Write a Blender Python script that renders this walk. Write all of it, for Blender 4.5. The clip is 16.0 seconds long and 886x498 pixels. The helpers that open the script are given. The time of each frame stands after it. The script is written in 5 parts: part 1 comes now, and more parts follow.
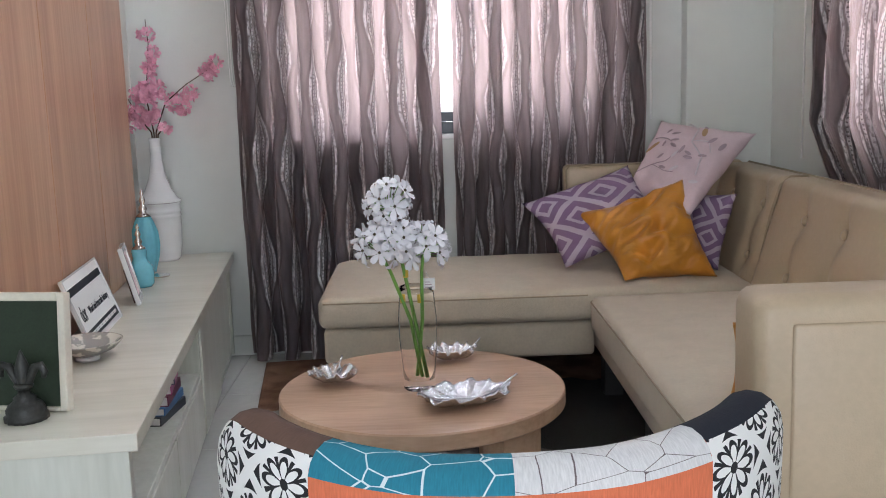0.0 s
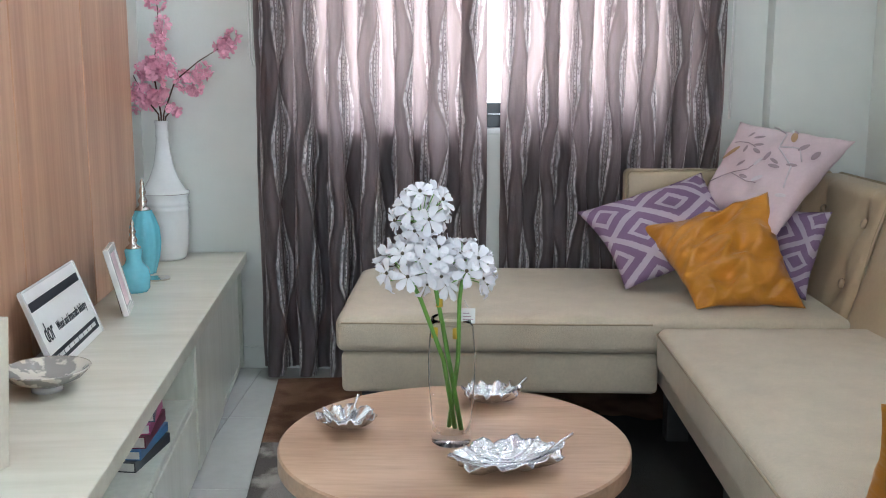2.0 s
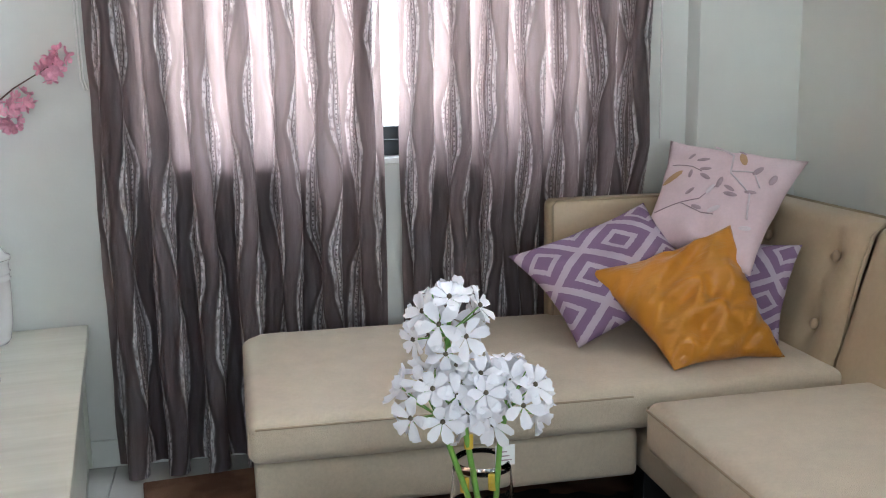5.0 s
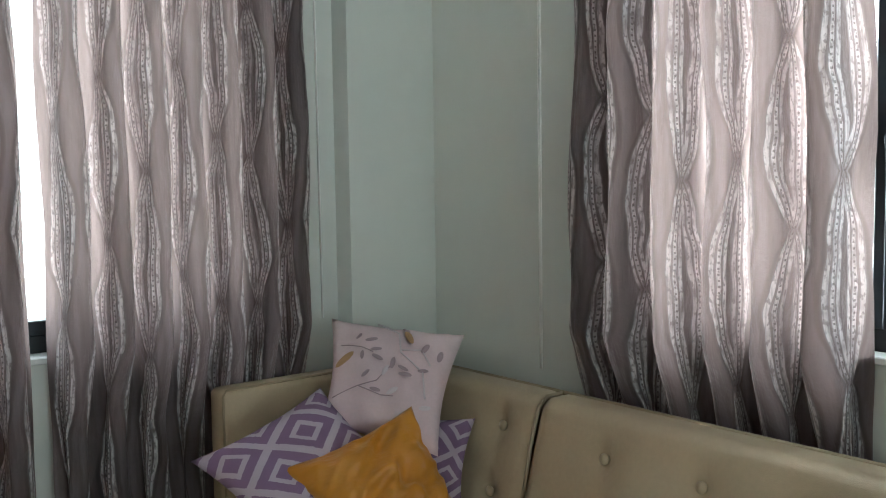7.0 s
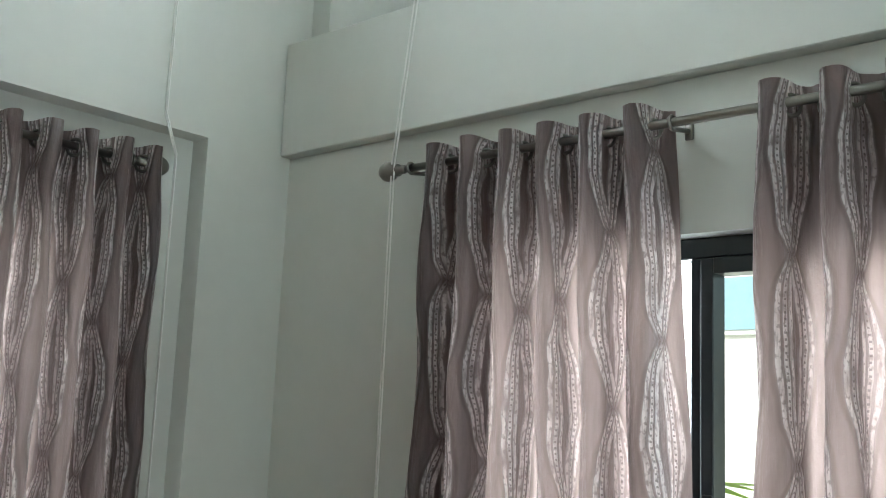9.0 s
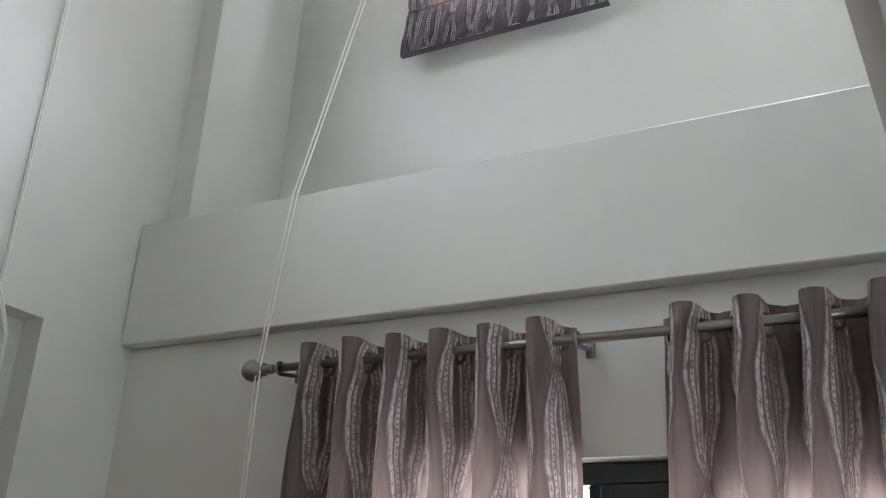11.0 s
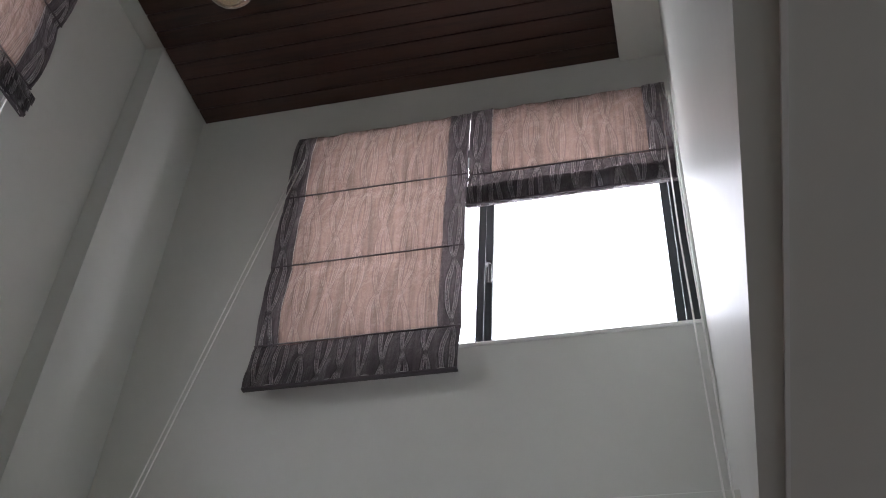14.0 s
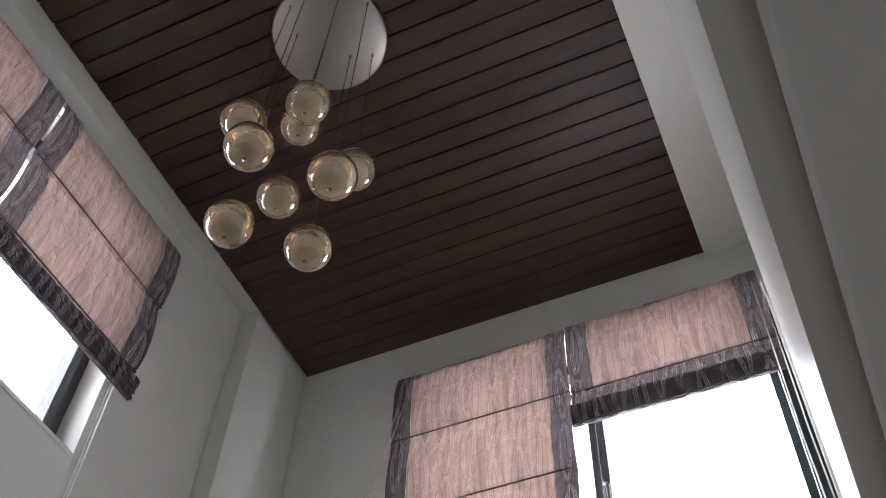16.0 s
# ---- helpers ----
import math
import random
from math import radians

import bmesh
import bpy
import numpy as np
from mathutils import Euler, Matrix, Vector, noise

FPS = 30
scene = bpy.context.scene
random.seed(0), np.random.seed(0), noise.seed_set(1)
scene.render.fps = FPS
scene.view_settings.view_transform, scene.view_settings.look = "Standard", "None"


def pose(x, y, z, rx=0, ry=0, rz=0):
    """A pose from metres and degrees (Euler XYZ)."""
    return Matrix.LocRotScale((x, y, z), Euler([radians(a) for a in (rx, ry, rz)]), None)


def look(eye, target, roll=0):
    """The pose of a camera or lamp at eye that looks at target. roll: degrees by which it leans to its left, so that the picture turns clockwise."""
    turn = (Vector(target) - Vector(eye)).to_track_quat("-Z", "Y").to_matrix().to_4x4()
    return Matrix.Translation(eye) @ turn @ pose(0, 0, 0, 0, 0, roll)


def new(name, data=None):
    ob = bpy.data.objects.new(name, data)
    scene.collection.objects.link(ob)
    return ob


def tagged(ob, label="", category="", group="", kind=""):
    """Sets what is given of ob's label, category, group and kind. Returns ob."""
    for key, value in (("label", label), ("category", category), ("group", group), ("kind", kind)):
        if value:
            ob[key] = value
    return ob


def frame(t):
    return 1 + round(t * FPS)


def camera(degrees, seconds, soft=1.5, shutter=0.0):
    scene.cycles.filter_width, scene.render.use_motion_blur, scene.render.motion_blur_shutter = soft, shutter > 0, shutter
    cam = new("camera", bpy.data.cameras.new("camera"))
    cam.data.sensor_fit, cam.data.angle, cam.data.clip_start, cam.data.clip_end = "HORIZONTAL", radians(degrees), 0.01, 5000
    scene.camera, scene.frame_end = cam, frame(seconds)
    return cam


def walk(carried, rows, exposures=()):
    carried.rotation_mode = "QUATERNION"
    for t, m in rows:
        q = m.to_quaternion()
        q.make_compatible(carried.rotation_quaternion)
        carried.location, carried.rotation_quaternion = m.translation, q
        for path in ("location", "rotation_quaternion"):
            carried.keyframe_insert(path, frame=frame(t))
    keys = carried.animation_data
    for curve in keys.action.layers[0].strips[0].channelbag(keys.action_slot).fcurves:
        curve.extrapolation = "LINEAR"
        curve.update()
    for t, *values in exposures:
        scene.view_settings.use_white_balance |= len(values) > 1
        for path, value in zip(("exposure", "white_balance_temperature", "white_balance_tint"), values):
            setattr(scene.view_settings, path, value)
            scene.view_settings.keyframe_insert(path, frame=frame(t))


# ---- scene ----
cam = camera(48.0, 16.0, 1.0)
PATH = [
    (0, (-1.481, -4.270, 1.159), (-1.453, -2.138, 0.812), -1.9),
    (0.5, (-1.468, -4.171, 1.159), (-1.400, -2.038, 0.823), -1.6),
    (1, (-1.441, -4.048, 1.158), (-1.360, -1.912, 0.851), -0.9),
    (1.5, (-1.439, -3.898, 1.140), (-1.441, -1.764, 0.809), -0.2),
    (2, (-1.496, -3.747, 1.147), (-1.542, -1.619, 0.780), 0.1),
    (2.5, (-1.545, -3.596, 1.142), (-1.581, -1.487, 0.678), -0.3),
    (3, (-1.592, -3.433, 1.145), (-1.608, -1.322, 0.690), -0.0),
    (3.2, (-1.602, -3.367, 1.155), (-1.602, -1.251, 0.724), -0.1),
    (5.5, (-1.951, -3.016, 1.252), (-1.358, -1.136, 0.914), -1.0),
    (6, (-1.998, -2.944, 1.226), (-1.191, -1.133, 0.963), -1.03),
    (6.3, (-2.037, -2.925, 1.268), (-1.105, -1.171, 1.034), -0.97),
    (6.5, (-2.068, -2.911, 1.340), (-1.052, -1.204, 1.106), -1.01),
    (7, (-2.234, -2.819, 1.480), (-0.984, -1.266, 1.316), -0.81),
    (7.5, (-2.293, -2.782, 1.670), (-0.783, -1.241, 1.558), 0.6),
    (8, (-2.297, -2.823, 1.658), (-0.740, -1.331, 1.766), 0.9),
    (8.5, (-2.300, -2.859, 1.737), (-0.730, -1.392, 1.956), 1.6),
    (8.7, (-2.316, -2.863, 1.751), (-0.742, -1.409, 2.024), 2.2),
    (10.8, (-2.337, -2.548, 1.790), (-0.629, -1.490, 2.527), 3.23),
    (11, (-2.324, -2.513, 1.787), (-0.598, -1.529, 2.582), 3.32),
    (11.5, (-2.323, -2.446, 1.779), (-0.580, -1.668, 2.748), 4.87),
    (12, (-2.354, -2.366, 1.814), (-0.601, -1.766, 2.884), 4.40),
    (12.5, (-2.377, -2.319, 1.793), (-0.665, -1.837, 2.983), 3.63),
    (13, (-2.428, -2.309, 1.783), (-0.762, -1.926, 3.070), 4.13),
    (13.5, (-2.456, -2.291, 1.798), (-0.848, -1.915, 3.159), 4.18),
    (14, (-2.462, -2.302, 1.849), (-0.914, -1.852, 3.257), 3.73),
    (14.5, (-2.439, -2.345, 1.865), (-1.000, -1.803, 3.353), 2.86),
    (15, (-2.450, -2.351, 1.883), (-1.093, -1.815, 3.449), 2.51),
    (15.5, (-2.456, -2.361, 1.927), (-1.199, -1.796, 3.564), 2.78),
    (16, (-2.468, -2.360, 1.904), (-1.317, -1.791, 3.616), 2.80),
]
walk(cam, [(t, look(e, g, r)) for t, e, g, r in PATH],
     [(0, 1.15, 6150, 15), (0.8, 1.3, 6050, 10), (3, 1.58, 5800, 7), (5.5, 1.53, 6000, 9), (6.5, 1.28, 5950, 5), (7, 0.78, 5950, -3), (8, 0.47, 5900, -6),
      (8.7, 0.44, 6050, -4), (10.8, 0.3, 6300, 13), (11.3, 0.08, 6300, 13), (12, -0.3, 6250, 13), (13, -0.72, 6350, 14), (14.5, -1.12, 6500, 18), (15, -1.05, 6450, 18), (16, -0.6, 6450, 18)])

# ---- world, sun and daylight ----
world = bpy.data.worlds.new("world")
scene.world = world
world.use_nodes = True
wn, wl = world.node_tree.nodes, world.node_tree.links
sky = wn.new("ShaderNodeTexSky")
sky.sky_type, sky.sun_disc = "NISHITA", False
sky.sun_elevation, sky.sun_rotation = radians(51), radians(259)
sky.air_density, sky.dust_density = 1.4, 4.0
wl.new(sky.outputs[0], wn["Background"].inputs[0])
wn["Background"].inputs[1].default_value = 0.15

sun_data = bpy.data.lights.new("sun", "SUN")
sun_data.energy, sun_data.angle, sun_data.color = 5.0, radians(1.0), (1.0, 0.96, 0.9)
sun = new("sun", sun_data)
sun.matrix_world = look((-8, -1.5, 10), (0, 0, 0))


def window_or_fill_light(eye, target, width, height, watts, color=(0.90, 0.945, 1.0)):
    """An area lamp that fills a window's opening; one more serves as added fill."""
    data = bpy.data.lights.new("window_or_fill_light", "AREA")
    data.shape, data.size, data.size_y, data.energy, data.color = "RECTANGLE", width, height, watts, color
    lamp = new("window_or_fill_light", data)
    lamp.matrix_world = look(eye, target)
    return lamp


window_or_fill_light((0.14, -1.28, 1.63), (-3, -1.28, 1.63), 0.62, 1.2, 9)
window_or_fill_light((0.14, -2.18, 1.63), (-3, -2.18, 1.63), 0.56, 1.2, 8)
window_or_fill_light((-1.38, 0.27, 1.65), (-1.38, -3, 1.65), 1.4, 1.3, 12)
window_or_fill_light((0.84, -1.60, 4.72), (-3, -1.60, 4.72), 2.0, 1.7, 165)
window_or_fill_light((-1.43, 0.34, 4.78), (-1.43, -3, 4.78), 2.0, 1.6, 120)
window_or_fill_light((-1.7, -6.18, 1.1), (-1.7, 0, 1.0), 2.2, 2.1, 29)   # added fill from behind the walker; its glazed door is unseen and made up

# ---- materials ----


def material(name, color=(0.8, 0.8, 0.8), rough=0.5, metal=0.0, vary=0.06, scale=6.0, stretch=(1, 1, 1), bump=0.0, bump_scale=60.0, coat=0.0, sheen=0.0, translucent=None):
    """A principled material whose colour varies by noise at two scales, with a fine bump."""
    m = bpy.data.materials.new(name)
    m.use_nodes = True
    n, l = m.node_tree.nodes, m.node_tree.links
    p = n["Principled BSDF"]
    p.inputs["Roughness"].default_value, p.inputs["Metallic"].default_value = rough, metal
    p.inputs["Coat Weight"].default_value, p.inputs["Sheen Weight"].default_value = coat, sheen
    co = n.new("ShaderNodeTexCoord")
    mp = n.new("ShaderNodeMapping")
    mp.inputs["Scale"].default_value = stretch
    l.new(co.outputs["Object"], mp.inputs[0])
    big, fine = n.new("ShaderNodeTexNoise"), n.new("ShaderNodeTexNoise")
    big.inputs["Scale"].default_value, fine.inputs["Scale"].default_value = scale, scale * 9
    big.inputs["Detail"].default_value, fine.inputs["Detail"].default_value = 4, 6
    for t in (big, fine):
        l.new(mp.outputs[0], t.inputs["Vector"])
    add = n.new("ShaderNodeMath")
    add.operation = "ADD"
    l.new(big.outputs["Fac"], add.inputs[0])
    l.new(fine.outputs["Fac"], add.inputs[1])
    rng = n.new("ShaderNodeMapRange")
    rng.inputs["From Min"].default_value, rng.inputs["From Max"].default_value = 0.6, 1.4
    l.new(add.outputs[0], rng.inputs["Value"])
    mix = n.new("ShaderNodeMix")
    mix.data_type = "RGBA"
    mix.inputs["A"].default_value = (*[c * (1 - vary) for c in color], 1)
    mix.inputs["B"].default_value = (*[min(1, c * (1 + vary)) for c in color], 1)
    l.new(rng.outputs[0], mix.inputs["Factor"])
    l.new(mix.outputs["Result"], p.inputs["Base Color"])
    if bump:
        bt, bp = n.new("ShaderNodeTexNoise"), n.new("ShaderNodeBump")
        bt.inputs["Scale"].default_value, bt.inputs["Detail"].default_value = bump_scale, 5
        bp.inputs["Strength"].default_value, bp.inputs["Distance"].default_value = bump, 0.004
        l.new(mp.outputs[0], bt.inputs["Vector"])
        l.new(bt.outputs["Fac"], bp.inputs["Height"])
        l.new(bp.outputs[0], p.inputs["Normal"])
    if translucent:
        tr, ms = n.new("ShaderNodeBsdfTranslucent"), n.new("ShaderNodeMixShader")
        tr.inputs[0].default_value = (*translucent[0], 1)
        ms.inputs[0].default_value = translucent[1]
        l.new(p.outputs[0], ms.inputs[1])
        l.new(tr.outputs[0], ms.inputs[2])
        l.new(ms.outputs[0], n["Material Output"].inputs[0])
    return m


def glass_material(name, color=(1, 1, 1), rough=0.0, ior=1.45):
    m = bpy.data.materials.new(name)
    m.use_nodes = True
    p = m.node_tree.nodes["Principled BSDF"]
    p.inputs["Base Color"].default_value = (*color, 1)
    p.inputs["Roughness"].default_value, p.inputs["IOR"].default_value = rough, ior
    p.inputs["Transmission Weight"].default_value = 1.0
    return m


def wood_material(name, dark, light, rough=0.45, grain=(1, 1, 1), scale=3.0, coat=0.0, island=False):
    """Straight-grained timber: stretched noise for the figure, finer streaks for the pores."""
    m = bpy.data.materials.new(name)
    m.use_nodes = True
    n, l = m.node_tree.nodes, m.node_tree.links
    p = n["Principled BSDF"]
    p.inputs["Roughness"].default_value, p.inputs["Coat Weight"].default_value = rough, coat
    co, mp = n.new("ShaderNodeTexCoord"), n.new("ShaderNodeMapping")
    mp.inputs["Scale"].default_value = grain
    l.new(co.outputs["Object"], mp.inputs[0])
    a, b = n.new("ShaderNodeTexNoise"), n.new("ShaderNodeTexNoise")
    a.inputs["Scale"].default_value, a.inputs["Detail"].default_value, a.inputs["Distortion"].default_value = scale, 6, 0.6
    b.inputs["Scale"].default_value, b.inputs["Detail"].default_value = scale * 7, 8
    l.new(mp.outputs[0], a.inputs["Vector"])
    l.new(mp.outputs[0], b.inputs["Vector"])
    add = n.new("ShaderNodeMath")
    add.operation, add.inputs[1].default_value = "MULTIPLY_ADD", 0.6
    l.new(b.outputs["Fac"], add.inputs[0])
    l.new(a.outputs["Fac"], add.inputs[2])
    if island:
        geo, isl = n.new("ShaderNodeNewGeometry"), n.new("ShaderNodeMath")
        isl.operation, isl.inputs[1].default_value = "MULTIPLY_ADD", 0.25
        l.new(geo.outputs["Random Per Island"], isl.inputs[0])
        l.new(add.outputs[0], isl.inputs[2])
        add = isl
    ramp = n.new("ShaderNodeValToRGB")
    ramp.color_ramp.elements[0].position, ramp.color_ramp.elements[0].color = 0.55, (*dark, 1)
    ramp.color_ramp.elements[1].position, ramp.color_ramp.elements[1].color = 1.05, (*light, 1)
    l.new(add.outputs[0], ramp.inputs[0])
    l.new(ramp.outputs[0], p.inputs["Base Color"])
    bp = n.new("ShaderNodeBump")
    bp.inputs["Strength"].default_value, bp.inputs["Distance"].default_value = 0.15, 0.002
    l.new(b.outputs["Fac"], bp.inputs["Height"])
    l.new(bp.outputs[0], p.inputs["Normal"])
    return m


class Nodes:
    """A short way to wire arithmetic into a material."""

    def __init__(self, name):
        self.m = bpy.data.materials.new(name)
        self.m.use_nodes = True
        self.n, self.l = self.m.node_tree.nodes, self.m.node_tree.links
        self.p = self.n["Principled BSDF"]

    def math(self, op, *args):
        node = self.n.new("ShaderNodeMath")
        node.operation = op
        for i, a in enumerate(args):
            if isinstance(a, (int, float)):
                node.inputs[i].default_value = a
            else:
                self.l.new(a, node.inputs[i])
        return node.outputs[0]

    def smooth(self, value, lo, hi):
        node = self.n.new("ShaderNodeMapRange")
        node.interpolation_type = "SMOOTHSTEP"
        node.inputs["From Min"].default_value, node.inputs["From Max"].default_value = lo, hi
        self.l.new(value, node.inputs["Value"])
        return node.outputs[0]

    def uv(self):
        node, sep = self.n.new("ShaderNodeUVMap"), self.n.new("ShaderNodeSeparateXYZ")
        self.l.new(node.outputs[0], sep.inputs[0])
        self.uv_out = node.outputs[0]
        return sep.outputs[0], sep.outputs[1]

    def noise(self, vector, scale, detail=4):
        node = self.n.new("ShaderNodeTexNoise")
        node.inputs["Scale"].default_value, node.inputs["Detail"].default_value = scale, detail
        if vector is not None:
            self.l.new(vector, node.inputs["Vector"])
        return node.outputs["Fac"]

    def voronoi(self, vector, scale, feature="F1"):
        node = self.n.new("ShaderNodeTexVoronoi")
        node.feature = feature
        node.inputs["Scale"].default_value = scale
        self.l.new(vector, node.inputs["Vector"])
        return node.outputs["Distance"]

    def blend(self, fac, a, b):
        node = self.n.new("ShaderNodeMix")
        node.data_type = "RGBA"
        for sock, v in ((node.inputs["Factor"], fac), (node.inputs["A"], a), (node.inputs["B"], b)):
            if isinstance(v, tuple):
                sock.default_value = (*v, 1)
            elif isinstance(v, (int, float)):
                sock.default_value = v
            else:
                self.l.new(v, sock)
        return node.outputs["Result"]

    def bump(self, height, strength=0.5, distance=0.004):
        node = self.n.new("ShaderNodeBump")
        node.inputs["Strength"].default_value, node.inputs["Distance"].default_value = strength, distance
        self.l.new(height, node.inputs["Height"])
        self.l.new(node.outputs[0], self.p.inputs["Normal"])


def curtain_material(name, base, band, through_color, through_share, pitch=0.17, rise=0.45, strength=1.0, width=0.018):
    """Satin with raised, ribbed and dotted leaf-shaped bands that part and knot up the cloth. UV in metres."""
    k = Nodes(name)
    u, v = k.uv()

    def streaks(su, sv, detail=4):
        mp = k.n.new("ShaderNodeMapping")
        mp.inputs["Scale"].default_value = (su, sv, 1)
        k.l.new(k.uv_out, mp.inputs[0])
        return k.noise(mp.outputs[0], 1.0, detail)

    warp = k.math("MULTIPLY", k.math("SUBTRACT", k.noise(k.uv_out, 4.0, 2), 0.5), pitch * 0.45)
    cell = k.math("DIVIDE", k.math("ADD", u, warp), pitch)
    row = k.math("FLOOR", cell)
    hashed = k.math("ADD", k.math("MULTIPLY", row, 0.5), k.math("MULTIPLY", k.math("SINE", k.math("MULTIPLY", row, 12.99)), 0.3))
    phase = k.math("MULTIPLY", k.math("ADD", k.math("MULTIPLY", k.math("DIVIDE", v, rise), k.math("ADD", 1.0, k.math("MULTIPLY", k.math("SINE", k.math("MULTIPLY", row, 7.1)), 0.16))), hashed), math.pi)
    bow = k.math("MULTIPLY", k.math("POWER", k.math("ABSOLUTE", k.math("SINE", phase)), 0.8), 0.24)
    off = k.math("ABSOLUTE", k.math("SUBTRACT", k.math("FRACT", cell), 0.5))
    taper = k.math("ADD", 0.45, k.math("MULTIPLY", bow, 2.1))
    dist = k.math("DIVIDE", k.math("MULTIPLY", k.math("ABSOLUTE", k.math("SUBTRACT", off, bow)), pitch), taper)
    line = k.math("SUBTRACT", 1.0, k.smooth(dist, width * 0.8, width))
    rib = k.math("ADD", 0.5, k.math("MULTIPLY", k.math("COSINE", k.math("MULTIPLY", dist, 2 * math.pi / (width * 0.62))), 0.5))
    knot = k.math("MULTIPLY", k.math("SUBTRACT", 1.0, k.smooth(bow, 0.02, 0.10)), k.math("SUBTRACT", 1.0, k.smooth(off, 0.10, 0.18)))
    fine, broad, crease = streaks(210, 16), streaks(34, 2.6), streaks(26, 14, 6)
    dots = k.math("GREATER_THAN", k.math("SINE", k.math("MULTIPLY", v, 420.0)), 0.45)
    core = k.math("MULTIPLY", k.math("LESS_THAN", dist, width * 0.11), dots)
    flecks = k.smooth(streaks(150, 60, 3), 0.36, 0.50)
    tone = k.math("MULTIPLY", line, k.math("ADD", 0.12, k.math("MULTIPLY", k.smooth(rib, 0.12, 0.45), 0.88)))
    tone = k.math("MULTIPLY", tone, k.math("MULTIPLY", k.math("ADD", 0.25, k.math("MULTIPLY", flecks, 0.75)), k.smooth(bow, 0.01, 0.06)))
    tone = k.math("MULTIPLY", k.math("MULTIPLY", k.math("MULTIPLY", tone, k.smooth(fine, 0.2, 0.58)), k.smooth(crease, 0.2, 0.55)), strength)
    ground = k.blend(k.smooth(broad, 0.3, 0.7), tuple(c * 0.65 for c in base), tuple(c * 1.4 for c in base))
    col = k.blend(tone, ground, band)
    col = k.blend(k.math("MULTIPLY", core, 0.7 * strength), col, tuple(c * 0.5 for c in base))
    seam = k.math("MULTIPLY", k.math("SUBTRACT", k.smooth(dist, width * 0.85, width), k.smooth(dist, width * 1.1, width * 1.45)), 0.75 * strength)
    col = k.blend(seam, col, tuple(c * 0.3 for c in base))
    k.l.new(col, k.p.inputs["Base Color"])
    k.p.inputs["Roughness"].default_value = 0.36
    k.p.inputs["Sheen Weight"].default_value = 0.1
    raised = k.math("ADD", k.math("MULTIPLY", k.math("MULTIPLY", line, k.math("ADD", 0.5, rib)), 0.45 * strength), k.math("MULTIPLY", knot, 0.9 * strength))
    soft = k.math("ADD", k.math("MULTIPLY", crease, 2.2), k.math("ADD", k.math("MULTIPLY", broad, 1.6), k.math("MULTIPLY", fine, 0.35)))
    k.bump(k.math("ADD", raised, soft), 1.0, 0.012)
    tr, ms = k.n.new("ShaderNodeBsdfTranslucent"), k.n.new("ShaderNodeMixShader")
    lit = k.blend(k.smooth(broad, 0.3, 0.7), tuple(c * 0.72 for c in through_color), through_color)
    lit = k.blend(tone, lit, tuple(min(1, c * f) for c, f in zip(through_color, (1.0, 1.06, 1.10))))
    lit = k.blend(k.math("MULTIPLY", k.math("MULTIPLY", line, k.math("SUBTRACT", 1.0, rib)), 0.3 * strength), lit, tuple(c * 0.4 for c in through_color))
    lit = k.blend(k.math("MULTIPLY", core, 0.5 * strength), lit, tuple(c * 0.35 for c in through_color))
    lit = k.blend(k.math("MULTIPLY", seam, 0.3), lit, tuple(c * 0.35 for c in through_color))
    k.l.new(lit, tr.inputs[0])
    ms.inputs[0].default_value = through_share
    k.l.new(k.p.outputs[0], ms.inputs[1])
    k.l.new(tr.outputs[0], ms.inputs[2])
    k.l.new(ms.outputs[0], k.n["Material Output"].inputs[0])
    return k.m


PAINT = material("wall_paint", (0.66, 0.67, 0.63), 0.36, vary=0.025, scale=1.5, bump=0.08, bump_scale=90)
PAINT_CEILING = material("ceiling_paint", (0.70, 0.70, 0.66), 0.6, vary=0.02, scale=1.5, bump=0.06, bump_scale=80)
TILE = material("floor_tile", (0.55, 0.55, 0.52), 0.22, vary=0.06, scale=3, coat=0.2)
GROUT = material("grout", (0.35, 0.35, 0.33), 0.8)
PANEL_WOOD = wood_material("panel_wood", (0.40, 0.21, 0.125), (0.58, 0.35, 0.225), 0.38, (3, 3, 0.16), 3.0)
TABLE_WOOD = wood_material("table_wood", (0.46, 0.29, 0.18), (0.62, 0.42, 0.28), 0.35, (0.5, 4, 4), 3.0, coat=0.15)
CEILING_WOOD = wood_material("ceiling_wood", (0.020, 0.009, 0.0065), (0.058, 0.025, 0.017), 0.42, (6, 0.35, 3), 4.0, island=True)
CONSOLE_WOOD = wood_material("console_paint", (0.54, 0.52, 0.42), (0.66, 0.64, 0.54), 0.3, (2, 0.25, 2), 4.0, coat=0.25)
CONSOLE_FRONT = wood_material("console_front", (0.50, 0.51, 0.43), (0.62, 0.63, 0.55), 0.35, (2, 2, 0.25), 4.0, coat=0.2)
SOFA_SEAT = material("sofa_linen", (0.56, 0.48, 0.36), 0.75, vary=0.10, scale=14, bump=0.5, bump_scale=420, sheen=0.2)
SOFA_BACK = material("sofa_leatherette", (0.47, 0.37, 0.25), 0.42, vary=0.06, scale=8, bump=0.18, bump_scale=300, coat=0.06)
PIPING = material("piping", (0.34, 0.27, 0.18), 0.6, vary=0.05)
BLACK = material("black_wood", (0.012, 0.012, 0.012), 0.45)
NICKEL = material("brushed_nickel", (0.30, 0.285, 0.26), 0.28, metal=1.0, vary=0.05, scale=20)
CANOPY = material("satin_steel", (0.46, 0.44, 0.41), 0.38, metal=1.0, vary=0.05, scale=20)
CHROME = material("chrome", (0.75, 0.75, 0.75), 0.08, metal=1.0, vary=0.02)
FRAME_DARK = material("window_aluminium", (0.025, 0.032, 0.036), 0.35, metal=0.2, vary=0.1, coat=0.2)
